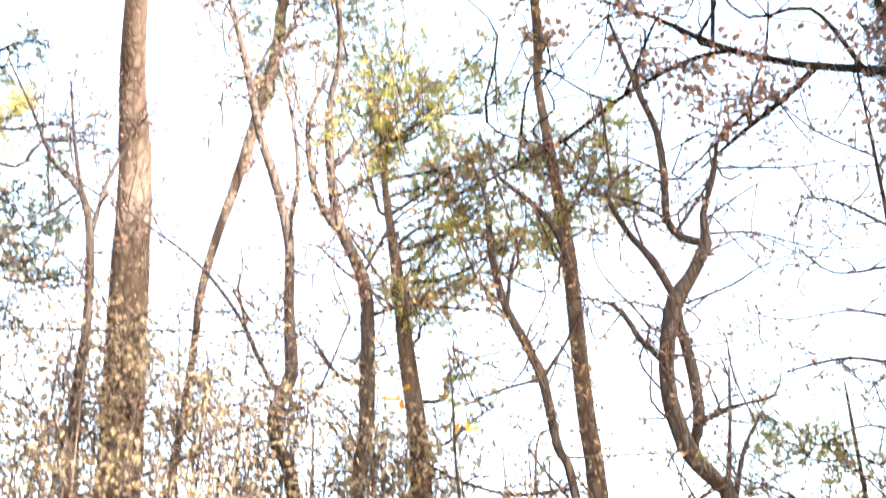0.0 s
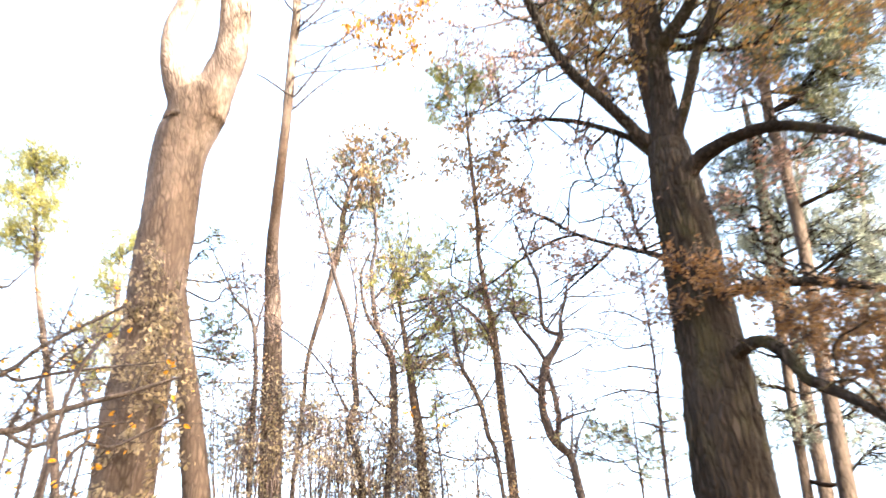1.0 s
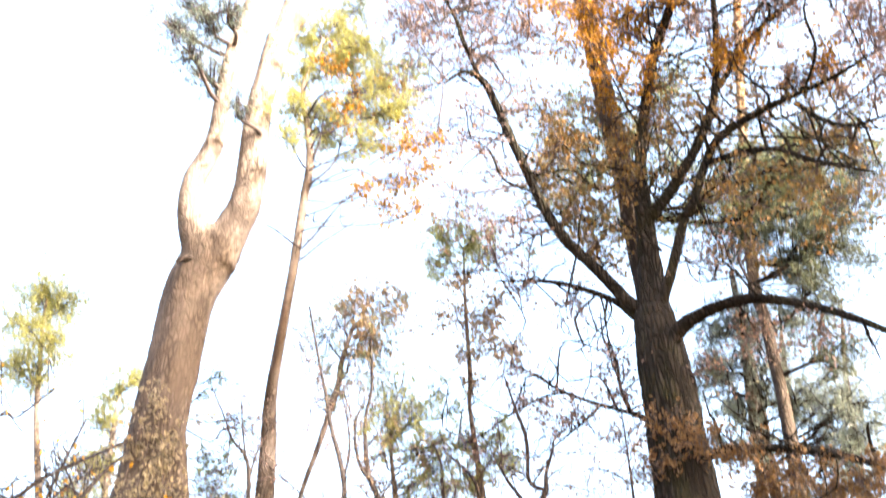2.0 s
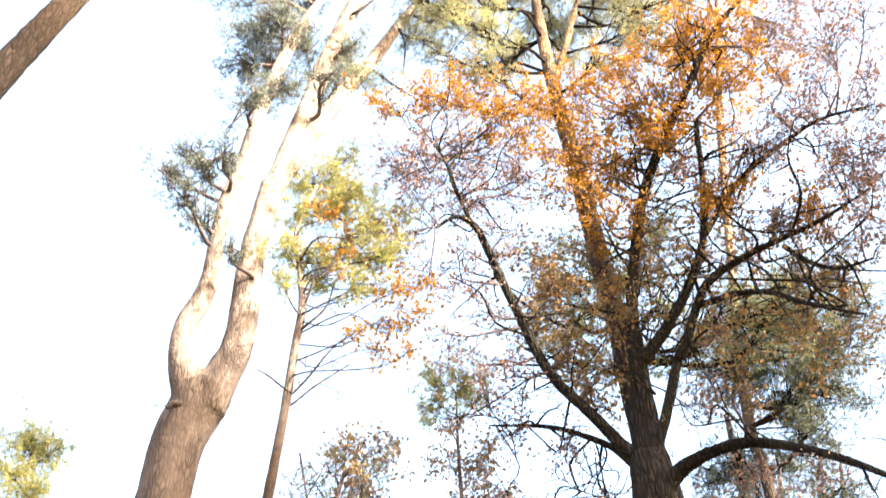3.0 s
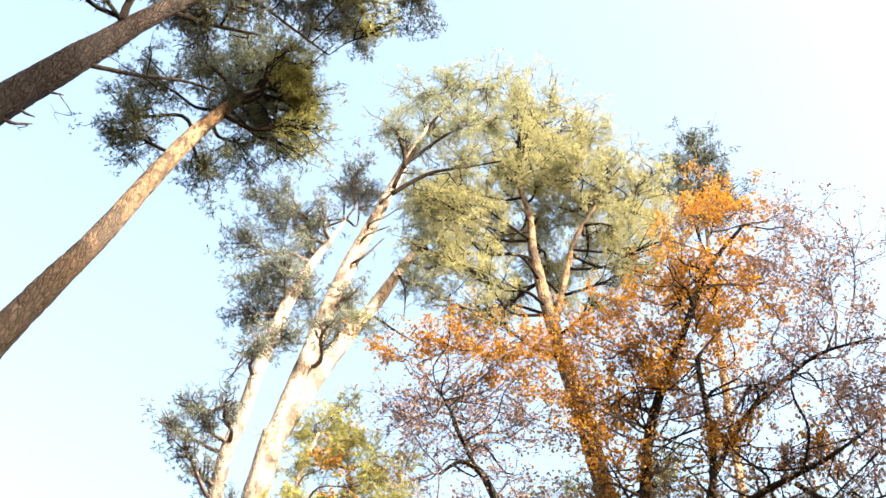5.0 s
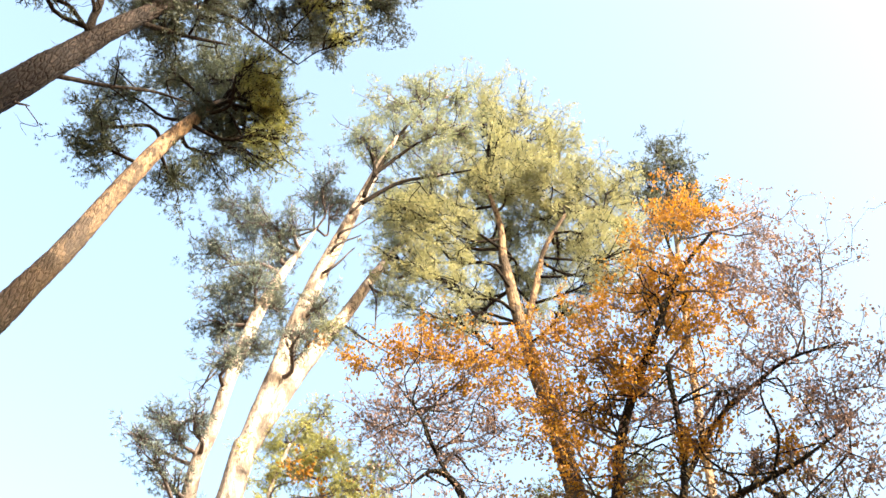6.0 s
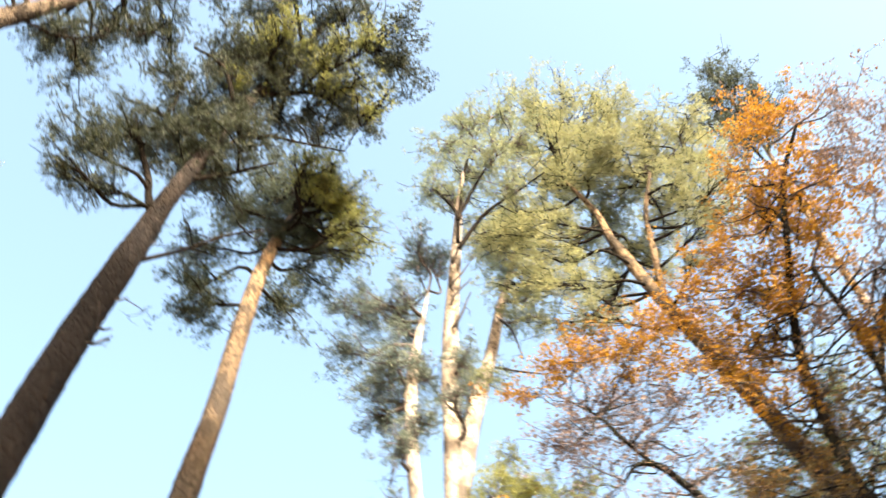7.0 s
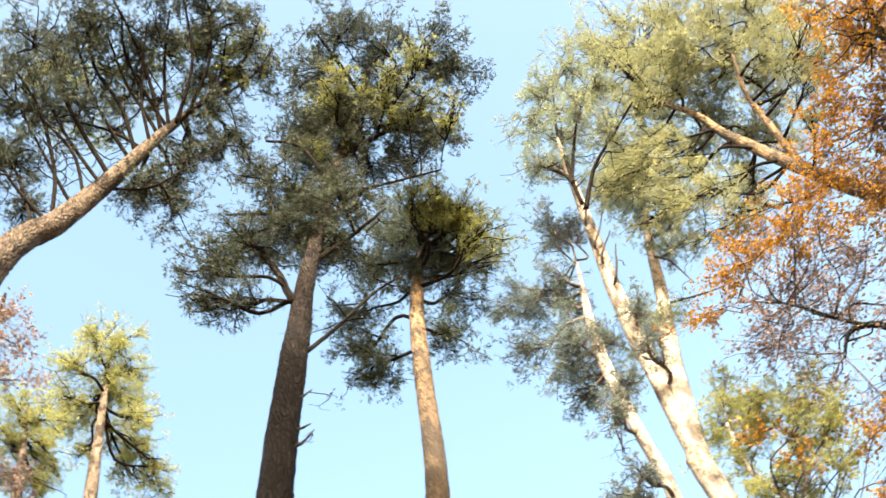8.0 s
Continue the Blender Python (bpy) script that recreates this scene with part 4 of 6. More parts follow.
pine([(0.65, 11.58, -0.20, 0.069), (0.65, 11.59, 0.80, 0.059), (0.63, 11.54, 2.42, 0.056), (0.57, 11.37, 4.55, 0.054), (0.51, 11.17, 6.06, 0.053), (0.47, 11.08, 6.44, 0.050), (0.44, 10.98, 6.85, 0.046), (0.41, 10.88, 7.30, 0.041), (0.35, 10.77, 7.76, 0.032), (0.28, 10.66, 8.29, 0.023), (0.29, 10.59, 8.56, 0.029), (0.23, 10.40, 9.55, 0.017), (0.21, 10.26, 10.22, 0.010)], 21,
     "young pine with a green tip and brown leaves below it", needles=NEEDLES_YELLOW,
     blobs=[(0.01, 10.22, 10.46, 0.24), (0.36, 10.21, 10.49, 0.28), (-0.06, 10.28, 10.15, 0.24), (0.48, 10.27, 10.13, 0.24), (0.52, 10.83, 7.72, 0.25), (0.26, 10.89, 7.47, 0.25), (0.59, 10.78, 7.98, 0.19), (0.21, 10.81, 7.87, 0.19)], brown=[(0.13, 10.33, 9.84, 0.27), (0.12, 10.41, 9.40, 0.30), (0.45, 10.42, 9.31, 0.30), (0.71, 10.45, 9.08, 0.26), (0.30, 10.50, 8.89, 0.23), (0.36, 10.57, 8.54, 0.16), (0.66, 10.36, 9.59, 0.20)], thick=0.014, density=800, size=0.08, twigs=14)
pine([(4.48, 13.27, -0.20, 0.132), (4.47, 13.27, 0.80, 0.114), (4.49, 13.26, 3.04, 0.106), (4.56, 13.24, 5.70, 0.102), (4.63, 13.21, 7.60, 0.101), (4.70, 13.19, 8.92, 0.097), (4.74, 13.17, 10.01, 0.092), (4.74, 13.17, 11.20, 0.087), (4.75, 13.17, 12.84, 0.083), (5.43, 12.80, 18.75, 0.075), (5.89, 12.30, 22.15, 0.055), (6.34, 11.60, 26.24, 0.02)], 22,
     "tall orange-barked pine behind the oak, its top above it", blobs=[(5.40, 12.92, 13.65, 0.66), (4.67, 13.20, 13.22, 0.56), (5.54, 12.86, 12.66, 0.64), (6.18, 12.56, 12.83, 0.55), (5.53, 12.86, 11.78, 0.53), (6.28, 12.51, 13.72, 0.57), (5.58, 12.84, 14.70, 0.69), (5.62, 12.82, 10.72, 0.38), (4.59, 13.23, 13.51, 0.56), (5.41, 12.91, 13.46, 0.56), (5.84, 12.72, 12.60, 0.55), (5.71, 11.60, 25.77, 0.42), (6.44, 11.90, 27.21, 0.42), (6.38, 11.29, 25.27, 0.44), (6.69, 11.61, 24.99, 0.39), (5.92, 11.90, 25.30, 0.47), (5.16, 11.29, 23.69, 0.36), (6.02, 11.61, 24.01, 0.45), (6.88, 11.90, 24.54, 0.33), (5.38, 11.29, 22.61, 0.35), (6.16, 11.62, 23.20, 0.36)], density=600, size=0.1, spread=0.85, wood=MID_PINE_BARK)
pine([(4.36, 14.35, -0.20, 0.101), (4.36, 14.36, 0.80, 0.087), (4.38, 14.35, 3.67, 0.081), (4.47, 14.32, 6.87, 0.078), (4.57, 14.29, 9.17, 0.077), (4.64, 14.26, 10.51, 0.076), (4.72, 14.24, 11.99, 0.065), (4.73, 14.24, 13.14, 0.044)], 23,
     "dark-crowned pine standing deep behind the oak", blobs=[(4.61, 14.27, 12.13, 0.47), (4.97, 14.15, 11.26, 0.46), (4.29, 14.37, 11.11, 0.41), (5.39, 14.00, 10.52, 0.40), (4.41, 14.34, 10.36, 0.36), (5.93, 13.78, 10.17, 0.44), (6.06, 13.72, 9.74, 0.44), (4.93, 14.17, 8.82, 0.38), (5.32, 14.02, 7.87, 0.46), (4.39, 14.34, 7.87, 0.37), (5.60, 13.91, 7.24, 0.41), (4.03, 14.45, 8.45, 0.30), (4.35, 14.36, 12.09, 0.37), (4.17, 14.10, 11.25, 0.34), (4.43, 14.40, 10.87, 0.34), (4.79, 13.79, 10.71, 0.30), (5.45, 14.11, 10.69, 0.34), (6.16, 14.40, 11.18, 0.38), (6.23, 13.79, 10.36, 0.36), (5.65, 14.11, 9.99, 0.32), (4.11, 14.40, 10.01, 0.30), (4.42, 13.79, 9.64, 0.24), (6.27, 14.12, 9.78, 0.32), (5.93, 14.39, 9.37, 0.30), (4.58, 13.79, 11.99, 0.31), (5.57, 14.12, 12.10, 0.32)], density=420, size=0.11, spread=0.85, needles=NEEDLES_BLUE, wood=MID_PINE_BARK)
pine([(-2.11, 10.40, -0.20, 0.167), (-2.10, 10.40, 0.80, 0.144), (-2.14, 10.39, 2.32, 0.135), (-2.31, 10.35, 4.35, 0.130), (-2.51, 10.30, 5.79, 0.128), (-2.64, 10.27, 6.57, 0.108), (-2.78, 10.23, 7.41, 0.080), (-2.89, 10.20, 8.18, 0.051), (-2.96, 10.18, 8.77, 0.013)], 24, "slim pine beside the forked one, small dark tufts", blobs=[(-2.51, 10.57, 7.60, 0.18), (-2.32, 10.65, 7.44, 0.18), (-2.44, 10.66, 7.24, 0.17), (-2.24, 10.72, 7.17, 0.14), (-2.52, 10.70, 6.97, 0.16), (-2.17, 10.59, 7.88, 0.09), (-2.29, 10.54, 8.00, 0.09)], pale=[(-2.57, 10.42, 8.28, 0.12), (-2.46, 10.41, 8.46, 0.11)], thick=0.013, density=600, size=0.075, spread=0.8, needles=NEEDLES_MID)
pine([(4.94, 15.22, -0.20, 0.136), (4.94, 15.22, 0.80, 0.117), (4.95, 15.22, 3.01, 0.110), (4.98, 15.21, 5.64, 0.106), (5.01, 15.20, 7.53, 0.105), (5.02, 15.19, 8.68, 0.090), (5.07, 15.17, 11.07, 0.076), (5.10, 15.17, 13.39, 0.015)], 25, wood=MID_PINE_BARK, label="distant grey-brown pine trunk behind the oak")
pine([(5.19, 15.14, -0.20, 0.114), (5.19, 15.14, 0.80, 0.098), (5.21, 15.13, 2.99, 0.092), (5.26, 15.11, 5.60, 0.088), (5.33, 15.09, 7.47, 0.087), (5.36, 15.07, 8.62, 0.076), (5.48, 15.03, 10.97, 0.066), (5.66, 14.97, 12.97, 0.015)], 26, wood=MID_PINE_BARK, label="distant grey-brown pine trunk behind the oak")
pine([(5.82, 14.91, -0.20, 0.113), (5.82, 14.91, 0.80, 0.098), (5.84, 14.90, 2.94, 0.091), (5.94, 14.86, 5.51, 0.088), (6.06, 14.81, 7.34, 0.087), (6.16, 14.77, 8.81, 0.072), (6.35, 14.69, 11.26, 0.048), (6.59, 14.58, 12.88, 0.015)], 28, wood=MID_PINE_BARK, label="distant grey-brown pine trunk behind the oak")
pine([(-5.16, 15.17, -0.20, 0.080), (-5.15, 15.17, 0.80, 0.069), (-5.21, 15.15, 3.09, 0.065), (-5.42, 15.06, 5.79, 0.062), (-5.67, 14.96, 7.73, 0.061), (-5.98, 14.84, 9.20, 0.054), (-6.29, 14.71, 10.51, 0.047), (-6.48, 14.63, 11.62, 0.039), (-6.62, 14.57, 12.71, 0.025)], 29, "far pine with an airy yellow-green crown", needles=NEEDLES_YELLOW, blobs=[(-6.69, 14.53, 12.93, 0.45), (-6.32, 14.70, 12.68, 0.40), (-6.89, 14.44, 12.17, 0.44), (-6.38, 14.67, 11.98, 0.39), (-6.84, 14.46, 11.42, 0.43), (-6.42, 14.66, 11.21, 0.38)], thick=0.02, density=900)
pine([(-4.91, 16.28, -0.20, 0.085), (-4.91, 16.28, 0.80, 0.073), (-4.95, 16.27, 3.28, 0.069), (-5.09, 16.22, 6.14, 0.066), (-5.25, 16.17, 8.19, 0.065), (-5.43, 16.11, 9.82, 0.058), (-5.54, 16.07, 11.29, 0.040), (-5.55, 16.07, 12.08, 0.020)], 30, "far slender pine with scattered green tufts", needles=NEEDLES_YELLOW, blobs=[(-5.57, 16.06, 11.85, 0.36), (-5.71, 16.01, 11.26, 0.35), (-5.37, 16.13, 12.12, 0.26), (-5.68, 16.02, 10.40, 0.49), (-5.84, 15.97, 9.76, 0.43)], thick=0.02, density=900)
pine([(1.80, 10.85, -0.20, 0.020), (1.80, 10.85, 0.80, 0.017), (1.80, 10.85, 2.31, 0.016), (1.78, 10.85, 4.33, 0.015), (1.76, 10.86, 5.78, 0.015), (1.76, 10.86, 5.96, 0.012), (1.76, 10.86, 6.34, 0.009), (1.76, 10.86, 6.53, 0.005)], 31, "far low pine with pale green boughs", needles=NEEDLES_LIGHT, blobs=[(1.70, 10.87, 6.22, 0.24), (1.90, 10.83, 6.01, 0.24), (1.56, 10.89, 5.98, 0.21), (1.30, 10.92, 6.38, 0.21), (1.16, 10.94, 6.07, 0.18), (2.11, 10.80, 6.30, 0.18)], thick=0.012, density=350)


def build_young_oak():
    rng = np.random.default_rng(33)
    trunk = [(-9.31, 2.06, -0.20, 0.098), (-9.32, 2.06, 0.80, 0.084), (-9.25, 2.06, 6.09, 0.079), (-9.02, 2.06, 11.41, 0.076), (-8.76, 2.06, 15.22, 0.075), (-8.60, 2.16, 16.71, 0.063), (-8.49, 2.06, 18.63, 0.044), (-8.38, 1.94, 21.07, 0.027)]
    tree = thing("young_oak", (trunk[0][0], trunk[0][1], 0), "slim oak with dark twigs and brown leaves", "tree")
    sh = Shape()
    line = tube(sh, trunk, 0.12, 9, 0.05, 0.0, rng)
    part("trunk", sh, OAK_BARK, tree)
    crown(tree, [line], [(-8.33, 2.15, 20.23, 0.42), (-8.25, 2.43, 19.49, 0.30), (-8.40, 2.27, 18.51, 0.39), (-8.27, 2.71, 18.36, 0.29), (-8.69, 3.01, 16.19, 0.40), (-8.44, 1.66, 19.83, 0.52)], rng, "broad", BROWN_LEAF, 500, 0.065, 12, TWIG_BARK, 0.02, name="brown_leaves")


build_young_oak()

# Unseen pines added behind the eye, towards the sun, to shade the foot of the wood and dapple the trunks
for k, (x, y, low, top) in enumerate([(17.0, -1.9, 8.5, 16.6), (16.1, -2.9, 8.0, 15.2), (15.1, -4.0, 7.5, 12.6), (14.0, -5.3, 9.0, 16.0), (12.9, -6.5, 10.0, 18.4), (11.8, -7.8, 11.0, 19.6), (10.6, -9.2, 11.5, 18.6), (9.4, -10.5, 11.5, 18.6), (8.3, -11.8, 11.5, 18.8), (17.1, -8.3, 9.0, 15.0), (17.9, -7.2, 8.5, 13.4)]):
    pine([(x, y, -0.2, 0.3), (x, y, 1.0, 0.25), (x - 0.1, y, top * 0.6, 0.18), (x - 0.2, y, top, 0.03)], 35 + k, "unseen tall broad pine on the sunny side, added to cast shade",
         blobs=[(x - 0.1 + 0.9 * math.sin(n * 2.4), y + 0.9 * math.cos(n * 2.4), low + (top - low) * n / 15, 1.0 - 0.025 * n) for n in range(16)], density=48, size=0.46, twigs=4, sides=8)

# The oak
def build_oak():
    rng = np.random.default_rng(40)
    trunk = [(2.29, 9.22, -0.20, 0.433), (2.29, 9.22, 0.80, 0.373), (2.29, 9.22, 2.10, 0.350), (2.27, 9.22, 3.93, 0.337), (2.25, 9.23, 5.24, 0.333), (2.25, 9.23, 6.17, 0.302), (2.22, 9.24, 7.15, 0.276), (2.19, 9.24, 7.96, 0.257), (2.18, 9.25, 8.54, 0.199)]
    tree = thing("oak_tree", (trunk[0][0], trunk[0][1], 0), "large dark-barked oak with golden-brown autumn leaves", "tree")
    sh = Shape()
    stems = [tube(sh, trunk, 0.06, 64, 0.02, 0.0, rng, 0.1)]
    part("trunk", sh, OAK_BARK, tree)
    sh = Shape()
    stems.append(tube(sh, [(2.17, 9.25, 8.50, 0.174), (2.20, 9.24, 9.30, 0.119), (2.20, 9.14, 9.86, 0.099), (2.20, 9.04, 10.43, 0.072), (2.32, 8.90, 11.22, 0.068), (2.53, 8.64, 12.16, 0.064), (2.92, 8.20, 12.98, 0.055), (2.98, 7.96, 12.97, 0.044), (3.48, 7.42, 13.84, 0.034), (3.96, 6.95, 14.18, 0.019)], 0.08, 14, 0.04, 0.0, rng))
    part("stem", sh, OAK_BARK, tree)
    for s in [
        [(2.04, 9.28, 8.60, 0.085), (1.90, 9.26, 8.72, 0.073), (1.57, 9.17, 9.12, 0.061), (1.27, 9.11, 9.50, 0.056), (1.02, 9.04, 9.98, 0.051), (0.86, 8.96, 10.42, 0.048), (0.58, 8.88, 11.27, 0.047), (0.42, 8.79, 11.61, 0.041), (0.20, 8.70, 11.67, 0.027), (-0.05, 8.70, 11.45, 0.017)],
        [(0.39, 8.79, 11.66, 0.027), (0.23, 8.70, 12.03, 0.021), (0.09, 8.60, 12.58, 0.018), (-0.20, 8.50, 13.16, 0.011)],
        [(2.00, 9.29, 8.50, 0.042), (1.79, 9.43, 8.86, 0.034), (1.43, 9.59, 9.15, 0.028), (1.08, 9.74, 9.34, 0.022), (0.58, 9.88, 9.45, 0.010)],
        [(1.99, 9.39, 7.35, 0.040), (1.90, 9.82, 7.71, 0.027), (1.64, 10.27, 8.08, 0.022), (1.31, 10.52, 8.39, 0.019), (0.99, 10.65, 8.69, 0.013), (0.71, 10.78, 8.94, 0.007)],
        [(1.37, 10.46, 8.33, 0.016), (1.12, 10.54, 8.32, 0.016), (0.76, 10.67, 8.18, 0.014), (0.40, 10.69, 7.90, 0.013), (-0.05, 10.70, 7.65, 0.009), (-0.56, 10.79, 7.44, 0.006)],
        [(1.69, 10.21, 8.02, 0.019), (1.55, 10.39, 7.94, 0.016), (1.33, 10.52, 7.81, 0.013), (1.10, 10.54, 7.61, 0.006)],
        [(1.88, 9.62, 7.58, 0.021), (1.81, 9.63, 7.88, 0.018), (1.80, 9.63, 8.21, 0.015), (1.68, 9.65, 8.52, 0.012), (1.67, 9.66, 8.86, 0.006)],
        [(2.24, 9.13, 8.02, 0.099), (2.38, 8.99, 8.18, 0.076), (2.64, 8.71, 8.20, 0.060), (2.97, 8.39, 8.08, 0.051), (3.31, 8.05, 7.77, 0.041), (3.54, 7.73, 7.38, 0.034), (3.77, 7.40, 6.95, 0.023)],
        [(2.26, 9.12, 5.89, 0.095), (2.37, 8.99, 6.09, 0.071), (2.53, 8.74, 6.11, 0.057), (2.64, 8.50, 5.88, 0.058), (2.72, 8.37, 5.59, 0.049), (2.86, 8.21, 5.39, 0.049), (3.00, 7.95, 5.12, 0.038), (3.19, 7.55, 4.64, 0.025)],
        [(2.28, 9.12, 6.77, 0.066), (2.66, 8.81, 6.69, 0.048), (3.06, 8.47, 6.50, 0.042), (3.39, 8.12, 6.22, 0.036), (3.67, 7.78, 5.91, 0.025)],
        [(2.22, 9.13, 8.53, 0.066), (2.39, 8.99, 9.00, 0.055), (2.61, 8.82, 9.64, 0.053), (2.59, 8.73, 9.47, 0.049), (2.83, 8.54, 10.08, 0.051), (2.99, 8.38, 10.30, 0.051), (3.28, 8.06, 10.31, 0.041), (3.52, 7.74, 10.21, 0.034), (3.80, 7.38, 10.08, 0.024), (4.14, 6.96, 10.03, 0.012)],
        [(2.25, 9.13, 9.75, 0.083), (2.44, 8.97, 9.95, 0.070), (2.55, 8.84, 10.07, 0.064), (2.83, 8.65, 10.58, 0.059), (3.04, 8.47, 11.14, 0.047), (3.13, 8.22, 11.98, 0.038), (3.16, 8.00, 12.70, 0.029)],
        [(2.81, 8.55, 10.04, 0.041), (3.14, 8.33, 10.01, 0.038), (3.40, 8.01, 9.75, 0.030), (3.60, 7.70, 9.28, 0.026), (3.89, 7.22, 8.66, 0.014)],
        [(3.07, 8.46, 11.13, 0.034), (3.51, 8.07, 11.67, 0.031), (3.99, 7.62, 11.84, 0.027), (4.28, 7.23, 11.74, 0.020), (4.62, 6.77, 11.36, 0.010)],
        [(3.58, 7.71, 10.11, 0.028), (3.72, 7.53, 9.66, 0.024), (3.87, 7.34, 9.38, 0.020), (4.11, 7.10, 9.27, 0.011)]]:
        sh = Shape()
        stems.append(tube(sh, s, 0.07, 12, 0.06, 0.014, rng))
        part("limb", sh, OAK_BARK, tree)
    for q in list(stems[1:]):
        sh = Shape()
        side_twigs(sh, [q], rng, 3.5, 0.9, 0.014, None, 0.5)
        if q[:, 2].min() > 7.5:
            side_twigs(sh, [q], rng, 2.6, 1.1, 0.018, None, 0.15)
        part("twig_spray", sh, OAK_BARK, tree, kind="stuff")
    gold = [(-0.69, 8.57, 13.77, 0.34), (-0.00, 8.60, 14.18, 0.35), (0.71, 8.67, 14.38, 0.40), (1.29, 8.70, 13.86, 0.46), (1.80, 8.61, 14.24, 0.47), (1.60, 8.75, 13.15, 0.45), (1.88, 8.80, 12.50, 0.40), (2.47, 8.34, 14.65, 0.40), (3.12, 8.02, 14.39, 0.39), (3.47, 7.65, 14.37, 0.47), (3.85, 7.35, 13.85, 0.42), (3.56, 7.61, 13.17, 0.40), (3.91, 7.32, 12.98, 0.32), (3.91, 7.21, 15.15, 0.45), (4.24, 7.02, 14.94, 0.32), (2.97, 8.07, 12.88, 0.40), (2.33, 8.38, 13.22, 0.37), (3.64, 7.46, 16.00, 0.34), (2.66, 8.39, 12.61, 0.36), (3.27, 8.17, 11.44, 0.34), (3.99, 7.51, 10.69, 0.32), (3.24, 7.86, 15.54, 0.33), (-0.07, 8.30, 13.74, 0.26), (0.39, 8.60, 14.17, 0.27), (0.85, 7.99, 12.96, 0.26), (0.64, 8.31, 13.04, 0.22), (1.35, 8.60, 13.55, 0.29), (1.73, 7.99, 13.26, 0.28), (1.39, 8.31, 12.56, 0.25), (1.89, 8.60, 13.04, 0.30), (2.32, 7.99, 13.83, 0.30), (2.42, 8.32, 13.33, 0.30), (3.21, 8.59, 15.19, 0.30), (2.88, 7.99, 13.23, 0.27), (1.65, 8.32, 11.75, 0.26), (2.15, 8.59, 12.34, 0.26), (2.58, 7.98, 12.33, 0.24), (3.54, 8.33, 13.78, 0.26), (1.88, 8.59, 11.35, 0.24), (3.15, 7.98, 11.26, 0.20), (2.98, 8.34, 12.45, 0.22), (3.82, 8.58, 13.23, 0.21), (2.60, 7.98, 13.29, 0.22), (3.29, 8.34, 14.07, 0.24), (3.99, 8.58, 15.00, 0.25), (4.16, 7.98, 14.05, 0.20), (2.31, 8.35, 12.59, 0.21), (1.67, 8.58, 14.60, 0.24), (1.16, 7.97, 13.31, 0.20), (2.28, 8.35, 11.52, 0.20)]
    brown = [(-0.24, 8.60, 12.80, 0.43), (0.42, 8.69, 13.12, 0.44), (-0.52, 8.58, 12.46, 0.32), (0.31, 8.69, 12.12, 0.31), (0.96, 8.75, 12.48, 0.36), (3.01, 8.27, 12.00, 0.42), (3.73, 7.64, 11.68, 0.40), (4.11, 7.21, 11.83, 0.40), (4.63, 6.77, 14.27, 0.39), (4.55, 6.70, 12.85, 0.39), (4.51, 6.61, 11.59, 0.36), (4.22, 6.91, 10.78, 0.34), (4.36, 6.71, 10.13, 0.36), (4.07, 7.00, 9.81, 0.35), (3.59, 7.70, 10.49, 0.31), (4.65, 6.38, 10.61, 0.37), (4.21, 6.80, 9.40, 0.29), (4.18, 7.05, 13.33, 0.37)]
    low = [(2.10, 8.96, 6.99, 0.25), (1.95, 8.99, 6.64, 0.19), (2.61, 8.72, 6.53, 0.24), (2.79, 8.56, 6.32, 0.26), (3.03, 8.37, 6.26, 0.26), (3.13, 8.23, 5.96, 0.25), (3.30, 8.05, 5.92, 0.25), (2.35, 8.79, 6.76, 0.21), (3.38, 7.91, 5.63, 0.24), (2.89, 8.52, 6.07, 0.21), (3.15, 8.11, 5.59, 0.27), (3.30, 7.94, 5.28, 0.29), (3.00, 8.27, 5.73, 0.22), (3.50, 7.86, 6.01, 0.22)]
    sparse = [(1.72, 9.34, 8.04, 0.26), (1.66, 9.56, 7.77, 0.29), (1.35, 9.61, 8.91, 0.31), (0.89, 9.76, 9.28, 0.25), (1.31, 10.22, 7.84, 0.31), (1.87, 9.42, 6.76, 0.22), (1.71, 9.55, 7.22, 0.23), (0.75, 10.47, 8.70, 0.29), (1.03, 10.35, 8.15, 0.31), (2.59, 8.93, 7.73, 0.23), (2.97, 8.60, 7.82, 0.28), (3.37, 8.13, 7.47, 0.27), (2.69, 8.80, 8.91, 0.30), (0.33, 10.59, 7.74, 0.25), (-0.24, 10.70, 7.60, 0.25)]
    crown(tree, stems, gold, rng, "broad", GOLD_LEAF, 1300, 0.05, 11, TWIG_BARK, 0.018, 0.4, "golden_leaves", label="golden oak leaves", spread=0.76)
